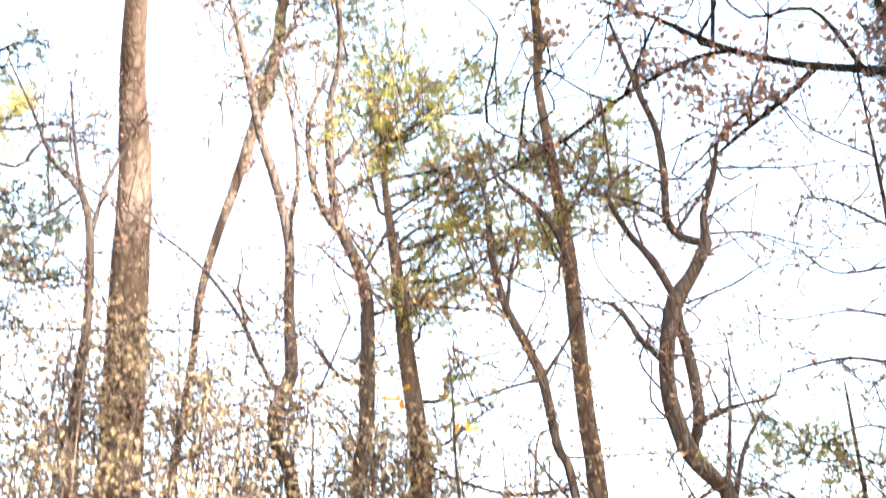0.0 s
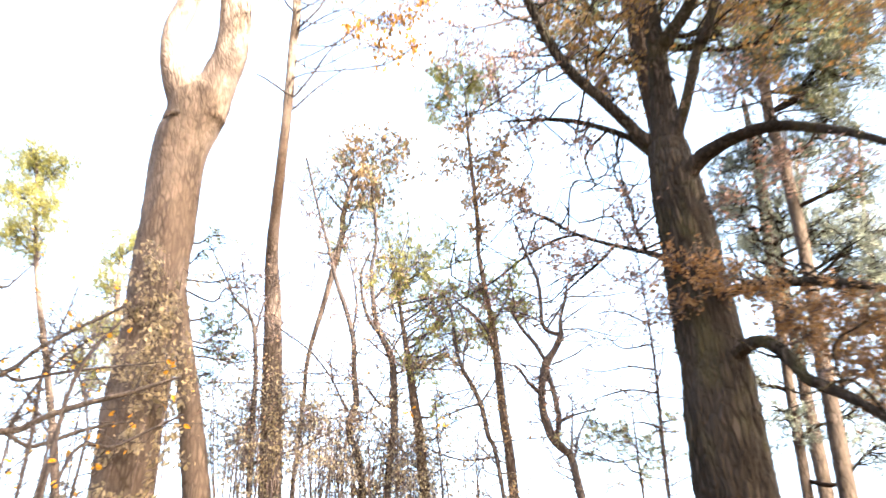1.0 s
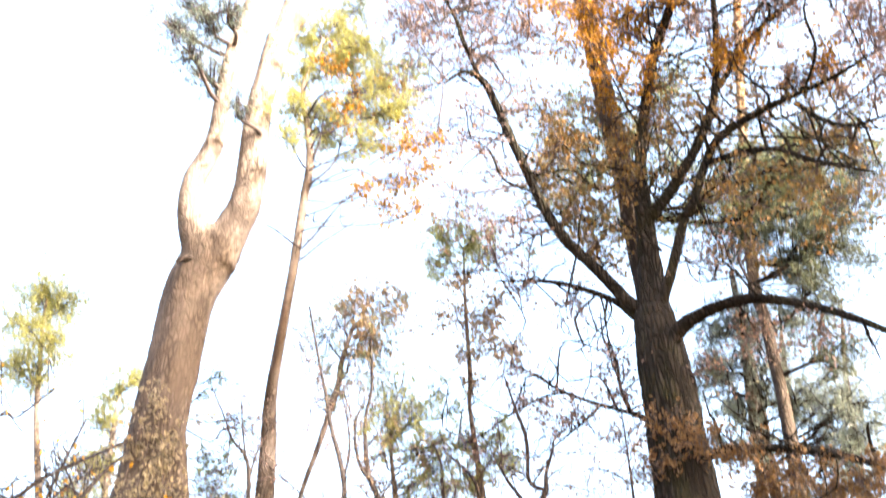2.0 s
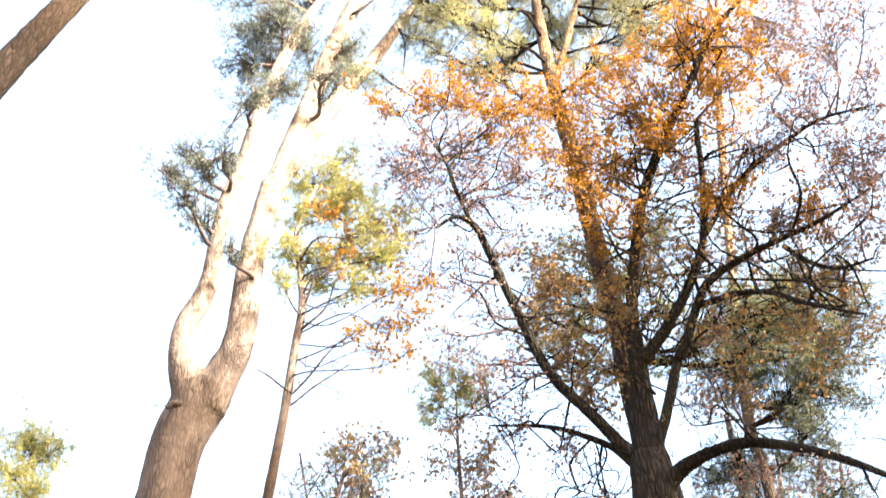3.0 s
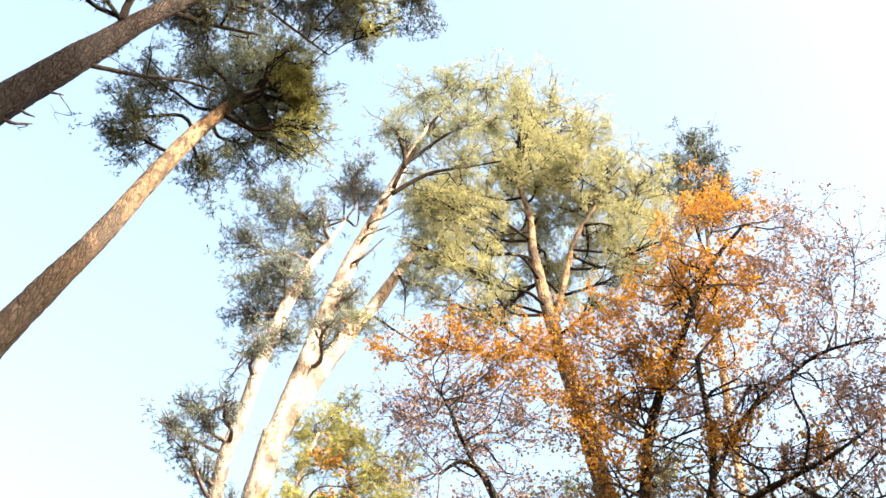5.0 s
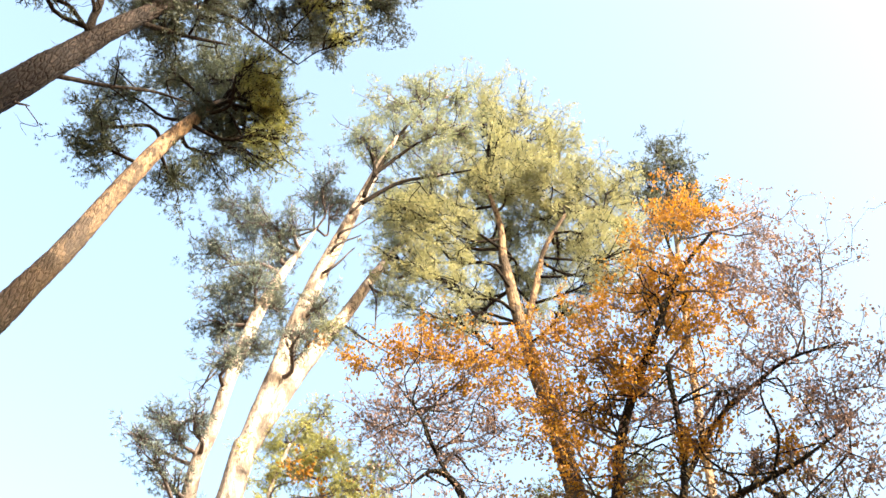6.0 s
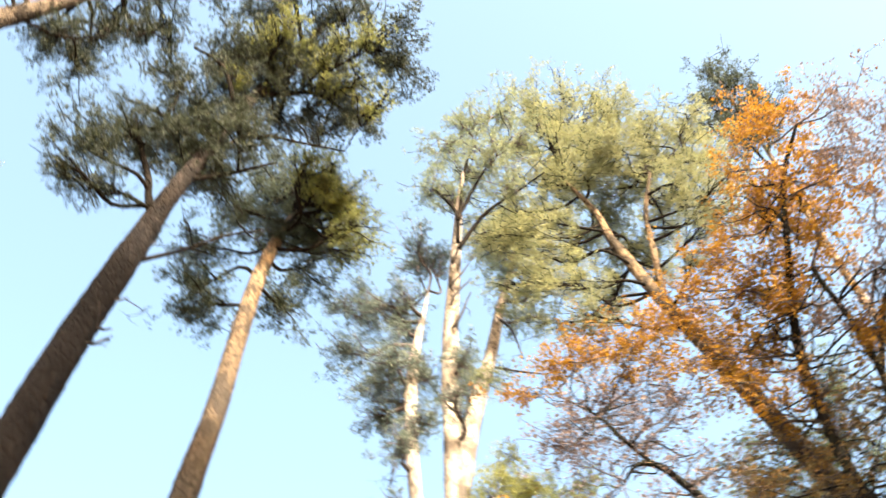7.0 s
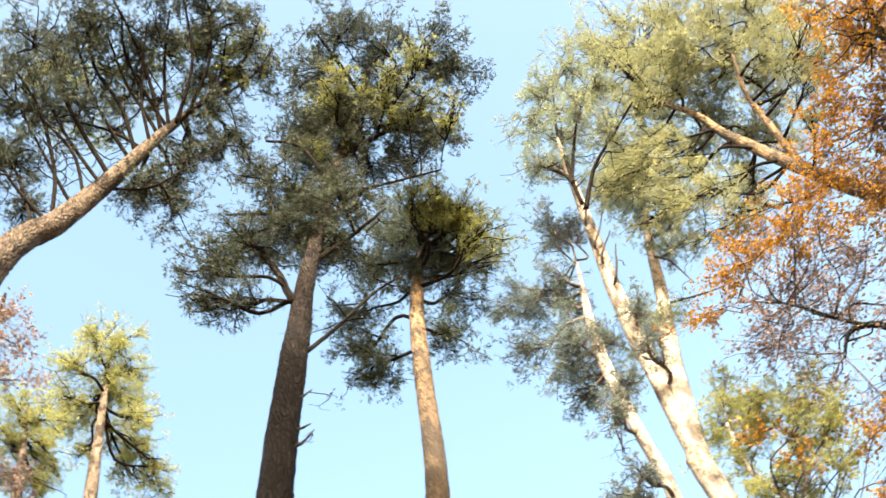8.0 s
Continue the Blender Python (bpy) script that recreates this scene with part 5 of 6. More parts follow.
    crown(tree, stems, [(1.19, 9.22, 11.57, 0.35), (1.41, 9.19, 10.95, 0.34), (1.07, 9.24, 10.28, 0.29), (1.62, 9.36, 10.22, 0.33), (1.67, 9.35, 9.55, 0.29), (2.66, 8.91, 11.04, 0.30), (2.78, 8.98, 10.20, 0.29), (3.08, 8.67, 9.74, 0.35), (3.41, 8.22, 10.49, 0.32), (3.70, 7.87, 9.77, 0.31), (3.10, 8.66, 9.04, 0.30), (3.53, 8.06, 9.17, 0.30), (3.93, 7.54, 9.43, 0.30), (2.63, 8.61, 11.49, 0.31), (1.95, 9.09, 11.04, 0.27), (3.99, 7.51, 10.05, 0.31), (3.85, 7.69, 8.68, 0.31), (1.19, 9.12, 10.57, 0.33), (1.53, 9.17, 10.00, 0.32), (1.35, 9.10, 10.90, 0.33), (1.97, 9.09, 10.68, 0.30), (1.75, 9.23, 9.63, 0.28), (2.11, 8.96, 10.35, 0.32), (2.39, 8.78, 11.09, 0.34), (1.53, 9.07, 11.61, 0.35), (3.01, 8.48, 10.77, 0.33), (3.60, 7.81, 10.58, 0.29)], rng, "broad", OLIVE_LEAF, 900, 0.05, 12, TWIG_BARK, 0.022, 0.3, "fading_leaves", label="fading olive-brown oak leaves", spread=0.9)
    crown(tree, stems, brown, rng, "broad", BROWN_LEAF, 750, 0.045, 14, TWIG_BARK, 0.018, 0.3, "brown_leaves", label="withered brown oak leaves", spread=0.85)
    crown(tree, stems, [(-0.69, 8.57, 12.54, 0.36), (-0.33, 8.59, 12.01, 0.35), (0.02, 8.60, 12.24, 0.35), (0.43, 8.69, 12.02, 0.35), (0.21, 8.80, 10.74, 0.29), (0.45, 8.89, 10.29, 0.32), (0.76, 8.77, 11.48, 0.34), (1.00, 8.64, 12.29, 0.35), (4.49, 6.74, 13.70, 0.37), (4.50, 6.62, 12.56, 0.38), (4.23, 6.91, 12.06, 0.34), (4.83, 6.38, 12.78, 0.35), (4.36, 6.82, 10.68, 0.34), (4.15, 7.07, 10.53, 0.34), (3.93, 7.20, 11.92, 0.34), (3.62, 7.58, 11.68, 0.34), (-0.05, 8.50, 12.92, 0.33), (0.74, 8.57, 12.77, 0.32), (4.08, 7.11, 13.12, 0.33), (0.28, 8.70, 11.10, 0.26), (0.07, 9.00, 10.06, 0.32), (0.38, 9.09, 9.65, 0.31), (-0.12, 8.90, 10.85, 0.30), (0.74, 9.17, 9.55, 0.31), (-0.39, 8.79, 11.51, 0.30), (0.49, 9.19, 9.34, 0.28)], rng, "broad", BROWN_LEAF, 520, 0.045, 13, TWIG_BARK, 0.018, 0.3, "sparse_leaves", label="sparse brown leaves on fine twigs", spread=0.85)
    crown(tree, stems, low, rng, "broad", RUST_LEAF, 1700, 0.044, 16, TWIG_BARK, 0.018, 0.1, "low_leaves", label="rust-brown leaves on the low boughs")
    crown(tree, stems, sparse, rng, "broad", BROWN_LEAF, 750, 0.042, 18, TWIG_BARK, 0.012, 0.1, "scattered_leaves", label="scattered withered leaves")


build_oak()

# Undergrowth
thin_tree([(-0.89, 11.24, -0.20, 0.045), (-0.90, 11.25, 0.80, 0.039), (-0.88, 11.21, 2.38, 0.036), (-0.80, 11.04, 4.47, 0.035), (-0.71, 10.86, 5.96, 0.034), (-0.66, 10.79, 6.27, 0.037), (-0.65, 10.72, 6.61, 0.038), (-0.66, 10.64, 6.97, 0.035), (-0.73, 10.60, 7.17, 0.032), (-0.80, 10.56, 7.32, 0.032), (-0.85, 10.49, 7.62, 0.024), (-0.86, 10.42, 7.99, 0.019), (-0.81, 10.36, 8.31, 0.015), (-0.85, 10.24, 8.90, 0.016)], [
        [(-0.77, 10.57, 7.26, 0.026), (-0.89, 10.53, 7.41, 0.019), (-0.96, 10.48, 7.65, 0.016), (-0.97, 10.42, 7.93, 0.013), (-0.83, 10.37, 8.24, 0.008)],
        [(-0.65, 10.74, 6.50, 0.014), (-0.80, 10.72, 6.56, 0.012), (-0.92, 10.68, 6.73, 0.007)],
        [(-0.65, 10.67, 6.85, 0.015), (-0.45, 10.67, 6.91, 0.012), (-0.22, 10.68, 6.89, 0.009), (0.04, 10.68, 6.87, 0.004)],
        [(-0.67, 10.62, 7.08, 0.012), (-0.51, 10.57, 7.35, 0.009), (-0.33, 10.55, 7.48, 0.006)],
        [(-0.67, 10.63, 7.02, 0.013), (-0.77, 10.61, 7.08, 0.010), (-0.89, 10.58, 7.20, 0.007), (-0.98, 10.56, 7.23, 0.004)],
        [(-0.85, 10.49, 7.62, 0.013), (-0.68, 10.46, 7.84, 0.009), (-0.53, 10.40, 8.19, 0.006), (-0.44, 10.34, 8.50, 0.003)],
        [(-0.83, 10.53, 7.47, 0.012), (-0.63, 10.52, 7.60, 0.009), (-0.45, 10.51, 7.66, 0.004)]], 51, "dark slender bare tree with crooked forks", 2200, leaves=DRY_LEAF)
thin_tree([(-0.73, 11.16, -0.20, 0.048), (-0.72, 11.17, 0.80, 0.042), (-0.75, 11.13, 2.37, 0.039), (-0.87, 11.00, 4.45, 0.038), (-1.00, 10.84, 5.93, 0.037), (-1.09, 10.77, 6.21, 0.037), (-1.10, 10.73, 6.39, 0.040), (-1.03, 10.70, 6.55, 0.038), (-1.05, 10.63, 6.90, 0.029), (-1.06, 10.56, 7.23, 0.029), (-1.13, 10.49, 7.52, 0.027), (-1.23, 10.41, 7.83, 0.024), (-1.31, 10.33, 8.20, 0.020), (-1.40, 10.25, 8.54, 0.014), (-1.56, 10.10, 9.22, 0.010)], [
        [(-1.06, 10.54, 7.32, 0.015), (-1.02, 10.49, 7.56, 0.013), (-1.04, 10.44, 7.80, 0.010), (-1.10, 10.38, 8.08, 0.006)],
        [(-1.08, 10.72, 6.44, 0.014), (-1.18, 10.68, 6.61, 0.012), (-1.29, 10.61, 6.83, 0.010), (-1.50, 10.53, 7.09, 0.009), (-1.76, 10.45, 7.28, 0.007), (-1.96, 10.39, 7.42, 0.004)],
        [(-1.28, 10.36, 8.07, 0.012), (-1.16, 10.32, 8.36, 0.009), (-0.92, 10.31, 8.50, 0.006)],
        [(-1.09, 10.74, 6.38, 0.012), (-0.92, 10.74, 6.44, 0.009), (-0.74, 10.66, 6.85, 0.006)]], 52, "thin wavy bare tree with fine twigs")
thin_tree([(0.68, 11.16, -0.20, 0.030), (0.68, 11.17, 0.80, 0.026), (0.65, 11.14, 2.38, 0.024), (0.52, 11.02, 4.46, 0.023), (0.37, 10.88, 5.95, 0.023), (0.29, 10.82, 6.20, 0.024), (0.23, 10.76, 6.52, 0.026), (0.14, 10.71, 6.72, 0.023), (0.04, 10.67, 6.93, 0.022), (-0.02, 10.61, 7.23, 0.018), (-0.03, 10.56, 7.47, 0.013), (-0.12, 10.51, 7.69, 0.007)], [
        [(0.23, 10.75, 6.53, 0.013), (0.06, 10.76, 6.49, 0.010), (-0.11, 10.78, 6.43, 0.007), (-0.23, 10.79, 6.37, 0.004)],
        [(0.24, 10.75, 6.55, 0.012), (0.36, 10.71, 6.72, 0.009), (0.45, 10.67, 6.89, 0.006)],
        [(0.38, 10.63, 7.10, 0.018), (0.33, 10.59, 7.28, 0.021), (0.20, 10.56, 7.44, 0.018), (0.06, 10.54, 7.56, 0.013), (-0.00, 10.53, 7.62, 0.007)],
        [(0.06, 10.68, 6.87, 0.012), (0.09, 10.63, 7.11, 0.009), (0.17, 10.59, 7.32, 0.006)],
        [(0.21, 10.75, 6.58, 0.010), (0.07, 10.69, 6.84, 0.009), (-0.10, 10.66, 6.96, 0.006), (-0.28, 10.65, 7.00, 0.003)],
        [(0.07, 10.68, 6.89, 0.009), (-0.07, 10.65, 7.02, 0.007), (-0.16, 10.61, 7.23, 0.004)],
        [(0.34, 10.87, 6.00, 0.013), (0.05, 10.88, 5.98, 0.010), (-0.23, 10.86, 6.06, 0.009), (-0.40, 10.83, 6.16, 0.004)]], 53, "slim leaning bare tree among the pines", 2000, leaves=DRY_LEAF)
thin_tree([(1.52, 10.93, -0.20, 0.056), (1.53, 10.93, 0.80, 0.048), (1.48, 10.92, 2.36, 0.045), (1.31, 10.88, 4.42, 0.043), (1.11, 10.84, 5.89, 0.043), (1.06, 10.82, 6.00, 0.040), (0.93, 10.80, 6.15, 0.046), (0.85, 10.75, 6.41, 0.040), (0.85, 10.70, 6.64, 0.038), (0.91, 10.64, 6.90, 0.044), (0.99, 10.61, 7.01, 0.035), (1.08, 10.56, 7.18, 0.032), (1.08, 10.53, 7.33, 0.018), (1.15, 10.48, 7.54, 0.015), (1.20, 10.44, 7.75, 0.009), (1.36, 10.39, 7.86, 0.006)], [
        [(0.96, 10.95, 6.18, 0.029), (1.01, 10.87, 6.36, 0.032), (0.98, 10.78, 6.61, 0.032), (0.93, 10.70, 6.80, 0.029), (0.91, 10.63, 6.93, 0.020)],
        [(1.08, 10.56, 7.18, 0.026), (0.97, 10.57, 7.22, 0.025), (0.90, 10.55, 7.31, 0.022), (0.90, 10.50, 7.56, 0.021), (0.88, 10.46, 7.80, 0.019), (0.81, 10.42, 7.99, 0.018), (0.73, 10.38, 8.25, 0.012), (0.66, 10.34, 8.47, 0.008)],
        [(0.90, 10.63, 6.93, 0.023), (0.81, 10.60, 7.11, 0.023), (0.69, 10.58, 7.27, 0.016), (0.60, 10.54, 7.48, 0.012), (0.71, 10.51, 7.60, 0.009), (0.74, 10.50, 7.64, 0.004)],
        [(0.84, 10.71, 6.58, 0.017), (0.71, 10.69, 6.73, 0.017), (0.64, 10.67, 6.85, 0.015), (0.51, 10.66, 6.92, 0.009), (0.25, 10.67, 6.94, 0.004)],
        [(0.94, 10.56, 7.25, 0.012), (1.11, 10.50, 7.48, 0.010), (1.15, 10.48, 7.57, 0.009), (1.55, 10.43, 7.54, 0.007), (1.84, 10.38, 7.56, 0.004)],
        [(0.96, 10.77, 6.28, 0.012), (1.09, 10.74, 6.35, 0.010), (1.38, 10.70, 6.41, 0.006)],
        [(0.90, 10.55, 7.31, 0.010), (0.76, 10.54, 7.41, 0.009), (0.55, 10.55, 7.47, 0.006), (0.41, 10.55, 7.46, 0.003)],
        [(0.90, 10.50, 7.56, 0.009), (0.74, 10.50, 7.66, 0.007), (0.50, 10.50, 7.71, 0.004)],
        [(1.13, 10.83, 5.94, 0.014), (1.19, 10.77, 6.16, 0.012), (1.29, 10.72, 6.33, 0.006)],
        [(1.10, 10.55, 7.23, 0.009), (1.33, 10.53, 7.22, 0.007), (1.64, 10.51, 7.11, 0.004), (1.98, 10.45, 7.09, 0.003)],
        [(0.96, 10.64, 6.88, 0.010), (1.20, 10.60, 6.96, 0.009), (1.35, 10.56, 7.04, 0.006), (1.58, 10.52, 7.11, 0.003)],
        [(0.99, 10.76, 6.29, 0.012), (1.18, 10.73, 6.37, 0.010), (1.35, 10.70, 6.41, 0.007), (1.39, 10.67, 6.51, 0.004)],
        [(1.10, 10.82, 5.99, 0.014), (1.13, 10.75, 6.28, 0.010), (1.15, 10.69, 6.56, 0.006)],
        [(1.07, 10.54, 7.29, 0.009), (1.25, 10.50, 7.41, 0.007), (1.49, 10.44, 7.54, 0.004)]], 54, "crooked dark tree with elbowed limbs and hanging twigs", 1800)
thin_tree([(-2.13, 11.11, -0.20, 0.041), (-2.13, 11.12, 0.80, 0.035), (-2.12, 11.07, 2.37, 0.033), (-2.09, 10.90, 4.44, 0.032), (-2.06, 10.69, 5.92, 0.032), (-2.05, 10.59, 6.39, 0.029), (-2.03, 10.50, 6.83, 0.023), (-2.05, 10.41, 7.23, 0.021), (-2.11, 10.35, 7.44, 0.016), (-2.25, 10.29, 7.58, 0.010), (-2.37, 10.21, 7.84, 0.007), (-2.52, 10.12, 8.13, 0.005)], [
        [(-2.04, 10.41, 7.24, 0.015), (-1.99, 10.37, 7.48, 0.012), (-1.91, 10.34, 7.69, 0.009), (-1.80, 10.30, 7.98, 0.004)],
        [(-2.10, 10.36, 7.42, 0.012), (-2.15, 10.29, 7.67, 0.009), (-2.21, 10.21, 8.04, 0.005)],
        [(-2.05, 10.43, 7.12, 0.009), (-1.87, 10.45, 7.19, 0.007), (-1.68, 10.40, 7.59, 0.003)],
        [(-2.11, 10.35, 7.44, 0.009), (-2.30, 10.35, 7.27, 0.006), (-2.51, 10.33, 7.14, 0.003)],
        [(-2.03, 10.52, 6.74, 0.009), (-1.52, 10.60, 6.76, 0.007), (-0.92, 10.67, 6.75, 0.004)],
        [(-2.04, 10.52, 6.74, 0.009), (-2.33, 10.46, 6.73, 0.007), (-2.55, 10.41, 6.72, 0.004)],
        [(-2.05, 10.59, 6.39, 0.010), (-1.60, 10.67, 6.37, 0.009), (-0.97, 10.73, 6.44, 0.004)],
        [(-2.02, 10.54, 5.89, 0.014), (-1.63, 10.59, 6.04, 0.013), (-1.30, 10.62, 6.21, 0.009), (-1.15, 10.64, 6.28, 0.004)],
        [(-2.05, 10.63, 6.23, 0.009), (-2.32, 10.54, 6.38, 0.007), (-2.54, 10.46, 6.47, 0.004)]], 55, "thin bare tree forking high in the thicket")
thin_tree([(1.98, 11.14, -0.20, 0.030), (1.98, 11.15, 0.80, 0.026), (1.98, 11.10, 2.34, 0.024), (1.99, 10.92, 4.39, 0.023), (1.99, 10.72, 5.86, 0.023), (1.99, 10.62, 6.33, 0.020), (1.99, 10.53, 6.73, 0.017), (1.97, 10.43, 7.19, 0.013), (1.94, 10.34, 7.64, 0.009), (1.91, 10.26, 8.10, 0.005)], [
        [(1.98, 10.58, 6.50, 0.010), (1.72, 10.61, 6.56, 0.009), (1.49, 10.65, 6.53, 0.007), (1.35, 10.68, 6.49, 0.004)],
        [(1.98, 10.53, 6.73, 0.010), (1.73, 10.56, 6.79, 0.007), (1.45, 10.61, 6.77, 0.006), (1.20, 10.62, 6.84, 0.003)],
        [(1.97, 10.43, 7.19, 0.010), (1.68, 10.45, 7.37, 0.007), (1.37, 10.49, 7.36, 0.004)],
        [(1.97, 10.48, 6.99, 0.009), (1.69, 10.53, 6.98, 0.007), (1.53, 10.52, 7.12, 0.004)],
        [(1.99, 10.65, 6.16, 0.010), (1.76, 10.68, 6.24, 0.007), (1.53, 10.73, 6.16, 0.006), (1.42, 10.73, 6.21, 0.003)],
        [(1.95, 10.36, 7.55, 0.007), (1.67, 10.37, 7.73, 0.006), (1.43, 10.35, 8.00, 0.003)]], 56, "slight bare tree with long level twigs", 900)


def build_bare_shrub():
    rng = np.random.default_rng(60)
    lines = [
        [(-3.71, 8.20, 5.00, 0.032), (-3.38, 8.34, 5.38, 0.027), (-3.08, 8.46, 5.59, 0.025), (-2.63, 8.61, 5.79, 0.020), (-2.28, 8.71, 5.96, 0.010)],
        [(-3.77, 8.17, 5.32, 0.022), (-3.47, 8.30, 5.93, 0.020), (-3.26, 8.39, 6.18, 0.018), (-2.79, 8.56, 6.57, 0.013)],
        [(-3.16, 8.43, 5.02, 0.022), (-3.10, 8.45, 5.73, 0.020), (-2.98, 8.49, 6.12, 0.018), (-2.76, 8.57, 6.49, 0.010)],
        [(-3.32, 8.36, 5.00, 0.017), (-3.30, 8.37, 5.91, 0.015), (-3.16, 8.43, 6.71, 0.008)],
        [(-3.87, 8.13, 6.28, 0.016), (-3.67, 8.22, 6.60, 0.013), (-3.46, 8.31, 6.94, 0.008)],
        [(-3.08, 8.46, 5.03, 0.015), (-2.70, 8.59, 5.32, 0.015), (-2.24, 8.72, 5.62, 0.008)],
        [(-3.79, 8.17, 5.61, 0.018), (-3.45, 8.31, 5.78, 0.015), (-3.09, 8.45, 5.92, 0.013), (-2.43, 8.67, 6.08, 0.005)],
        [(-3.48, 8.30, 4.98, 0.017), (-3.44, 8.32, 5.47, 0.015), (-3.23, 8.40, 5.97, 0.013), (-2.92, 8.51, 6.30, 0.005)],
        [(-3.65, 8.23, 5.10, 0.020), (-3.28, 8.38, 5.25, 0.017), (-2.89, 8.52, 5.45, 0.015), (-2.55, 8.63, 5.54, 0.005)],
        [(-2.96, 8.50, 5.05, 0.015), (-2.95, 8.50, 5.54, 0.013), (-3.10, 8.45, 5.99, 0.010), (-3.32, 8.36, 6.34, 0.005)],
        [(-3.20, 8.41, 5.02, 0.015), (-3.25, 8.39, 5.45, 0.013), (-3.44, 8.32, 5.73, 0.008), (-3.67, 8.22, 5.89, 0.005)]]
    shrub = thing("bare_shrub", (lines[0][0][0] - 0.3, lines[0][0][1], 0), "bare arching shrub stems with a few yellow leaves", "shrub")
    tips = []
    for s in lines:
        sh = Shape()
        x, y, z, r = s[0]
        q = tube(sh, [(x - 0.35, y, -0.1, r * 1.8), (x - 0.3, y, z * 0.5, r * 1.4), *s], 0.08, 7, 0.05, 0.004, rng)
        side_twigs(sh, [q[q[:, 2] > 3.5]], rng, 8.0, 0.55, 0.006, tips)
        part("stem", sh, THIN_BARK, shrub)
    pool = np.concatenate(tips)
    sh = Shape()
    broad_leaves(sh, pool[rng.integers(0, len(pool), 260)], 0.06, rng)
    part("yellow_leaves", sh, YELLOW_LEAF, shrub, kind="stuff", smooth=False)


build_bare_shrub()


def build_maple():
    rng = np.random.default_rng(65)
    trunk = [(-0.10, 10.99, -0.20, 0.013), (-0.10, 11.00, 0.80, 0.011), (-0.11, 10.95, 2.33, 0.010), (-0.15, 10.78, 4.36, 0.010), (-0.19, 10.59, 5.82, 0.010), (-0.21, 10.54, 6.03, 0.008), (-0.22, 10.47, 6.34, 0.006), (-0.24, 10.41, 6.59, 0.003)]
    tree = thing("maple_sapling", (trunk[0][0], trunk[0][1], 0), "thin maple sapling with a few bright yellow leaves", "tree")
    sh = Shape()
    line = tube(sh, trunk, 0.1, 6, 0.04, 0.0, rng)
    part("trunk", sh, THIN_BARK, tree)
    for x, y, z, r in [(-0.46, 10.45, 6.37, 0.040), (-0.47, 10.45, 6.33, 0.026), (-0.17, 10.45, 6.22, 0.046), (-0.14, 10.45, 6.20, 0.029)]:
        sh = Shape()
        branch_to(sh, attach([line], (x, y, z), 0.15), (x, y, z), 0.004, 0.002, rng, 0.0, 4)
        part("twig", sh, TWIG_BARK, tree)
        for k in range(3):
            sh = Shape()
            broad_leaves(sh, np.array([(x, y, z)]) + rng.normal(size=(1, 3)) * r * 0.4, r * 1.7, rng, 1.0)
            part("leaf", sh, YELLOW_LEAF, tree, smooth=False)


build_maple()


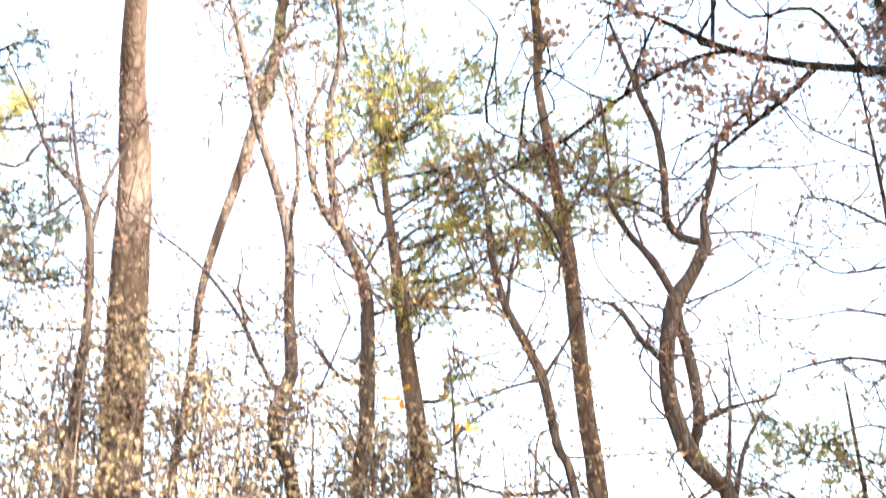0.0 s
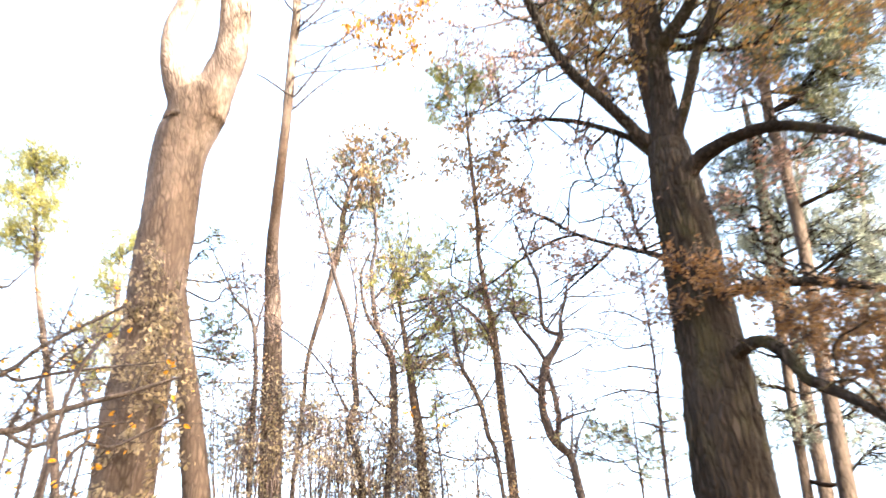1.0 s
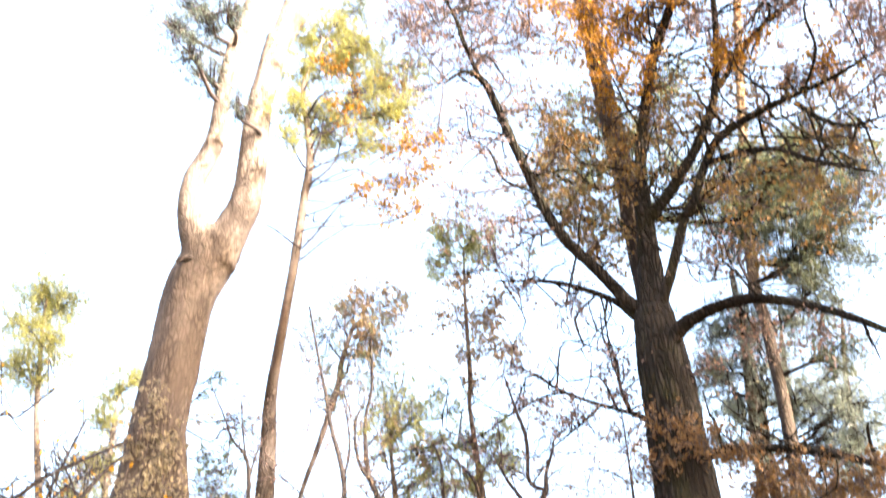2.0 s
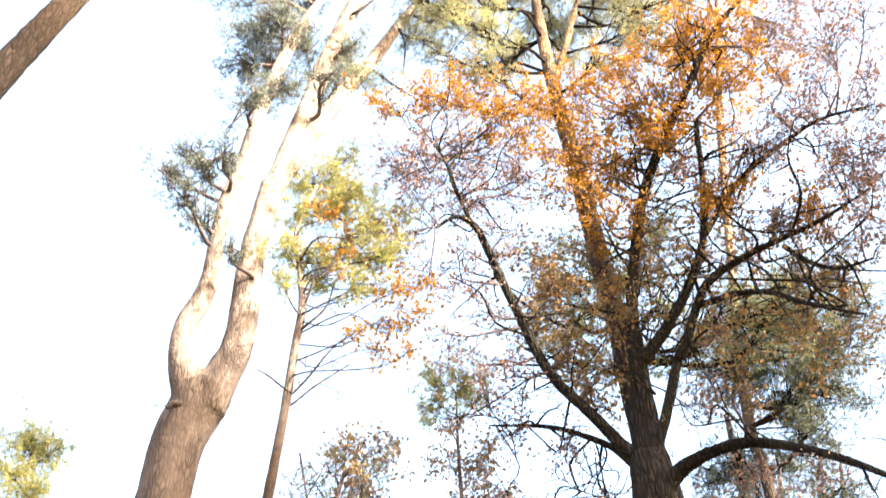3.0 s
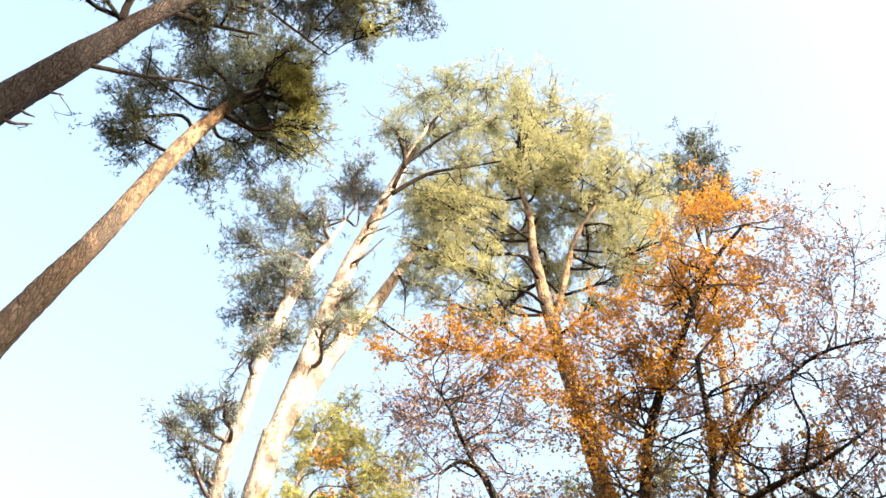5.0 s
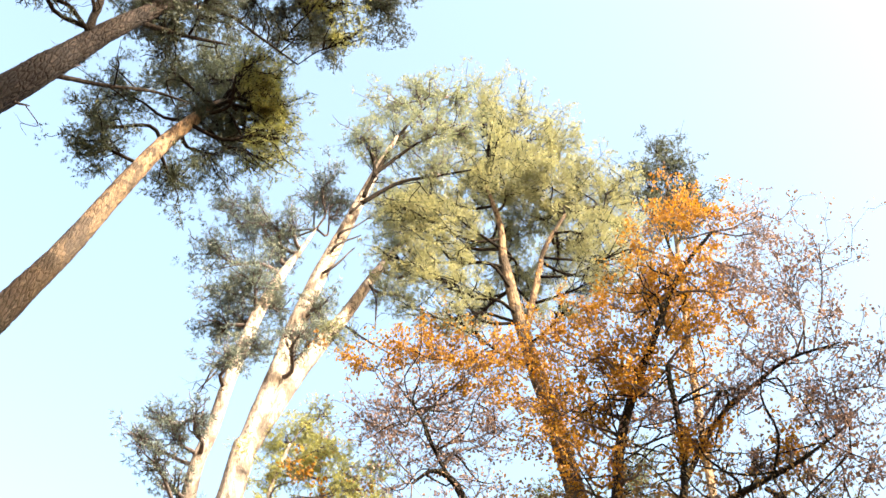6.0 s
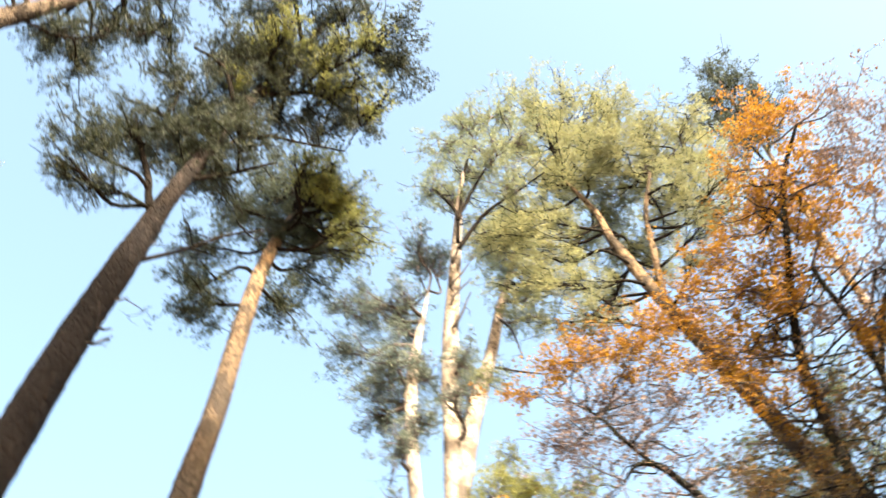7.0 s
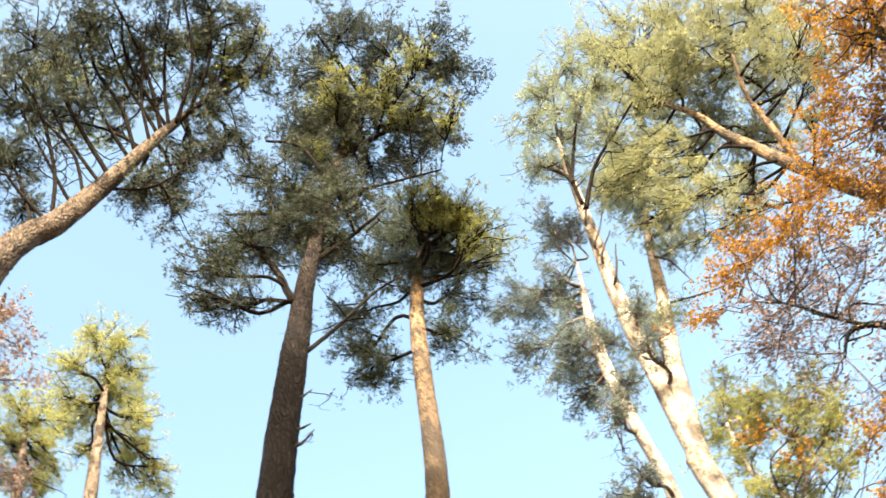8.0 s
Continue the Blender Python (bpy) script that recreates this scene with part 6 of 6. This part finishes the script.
def build_thicket():
    for k, (x, y, z, r) in enumerate([(-2.21, 10.56, 6.38, 0.35), (-1.80, 10.62, 6.47, 0.35), (-1.37, 10.69, 6.43, 0.32), (-2.05, 10.56, 6.02, 0.34), (-1.55, 10.64, 6.04, 0.34), (-1.10, 10.88, 6.19, 0.26), (-0.82, 10.98, 6.35, 0.23), (-2.42, 10.58, 6.09, 0.35), (-0.53, 11.04, 6.15, 0.20), (-1.55, 10.75, 6.38, 0.26), (-1.30, 10.70, 6.25, 0.26), (-1.07, 10.80, 6.16, 0.24), (-0.80, 10.90, 6.16, 0.22), (-0.29, 11.00, 6.09, 0.20), (0.05, 11.00, 6.09, 0.18), (-2.22, 10.55, 6.59, 0.30), (-4.31, 11.60, 7.99, 0.40), (-3.78, 11.40, 7.00, 0.36), (-4.41, 11.60, 6.97, 0.36)]):
        rng = np.random.default_rng(70 + k)
        shrub = thing("sapling", (x, y, 0), "beech sapling with curled dry tan leaves", "shrub", "saplings of the thicket")
        tips, stems = [], []
        for j in range(5):
            fx, fy = x + rng.normal() * 0.25, y + rng.normal() * 0.2
            top = np.array((x, y, z)) + rng.normal(size=3) * r * np.array([0.8, 0.35, 0.5]) + np.array([0, 0, r * 0.5])
            sh = Shape()
            q = tube(sh, [(fx, fy, -0.1, 0.022), (fx * 0.7 + top[0] * 0.3, fy, top[2] * 0.4, 0.017), (fx * 0.3 + top[0] * 0.7, (fy + top[1]) / 2, top[2] * 0.75, 0.011), (*top, 0.004)], 0.15, 6, 0.04, 0.02, rng)
            part("stem", sh, TWIG_BARK, shrub)
            high = q[q[:, 2] > z - r * 1.3]
            stems.append(high if len(high) > 3 else q[-6:])
        sh = Shape()
        side_twigs(sh, stems, rng, 15.0, 0.55, 0.005, tips, 0.05)
        part("twig_spray", sh, TWIG_BARK, shrub, kind="stuff")
        pool = np.concatenate(tips)
        sh = Shape()
        broad_leaves(sh, pool[rng.integers(0, len(pool), 850)] + rng.normal(size=(850, 3)) * 0.03, 0.032, rng, 1.2)
        part("dry_leaves", sh, HUSK_LEAF, shrub, kind="stuff", smooth=False)


build_thicket()


def build_climber():
    """Dry climbing shoots round the forked pine's trunk."""
    rng = np.random.default_rng(90)
    trunk = [(-3.11, 9.81, -0.20, 0.364), (-3.12, 9.82, 0.80, 0.314), (-3.10, 9.81, 2.24, 0.294), (-3.05, 9.78, 4.19, 0.283), (-2.99, 9.75, 5.59, 0.280), (-2.92, 9.71, 6.94, 0.270), (-2.85, 9.68, 8.57, 0.282), (-2.80, 9.63, 9.07, 0.301), (-2.69, 9.60, 9.43, 0.318), (-2.64, 9.56, 9.66, 0.314), (-2.62, 9.50, 9.83, 0.230), (-2.63, 9.44, 9.90, 0.099)]
    vine = thing("climbing_vine", (trunk[0][0], trunk[0][1] - 0.4, 0), "withered climber with tan leaves on the forked pine", "climber")
    tips = []
    for j in range(5):
        sh = Shape()
        pts = []
        for i in range(9):
            zz = -0.1 + i * 0.95
            k = min(range(len(trunk)), key=lambda n: abs(trunk[n][2] - zz))
            a = 3.6 + j * 0.5 + 0.35 * math.sin(i * 0.9 + j)
            rr = trunk[k][3] + 0.03
            f = (zz + 0.2) / 9.5
            cx, cy = trunk[0][0] + (trunk[-2][0] - trunk[0][0]) * f, trunk[0][1] + (trunk[-2][1] - trunk[0][1]) * f
            pts.append((cx + rr * math.cos(a), cy + rr * math.sin(a), zz, 0.014 - i * 0.001))
        q = tube(sh, pts, 0.12, 6, 0.05, 0.01, rng)
        side_twigs(sh, [q[q[:, 2] > 4.2]], rng, 7.0, 0.3, 0.005, tips, -0.2)
        part("stem", sh, TWIG_BARK, vine)
    pool = np.concatenate(tips)
    sh = Shape()
    broad_leaves(sh, pool[rng.integers(0, len(pool), 2200)] + rng.normal(size=(2200, 3)) * 0.03, 0.055, rng, 1.5)
    part("dry_leaves", sh, HUSK_LEAF, vine, kind="stuff", smooth=False)


build_climber()
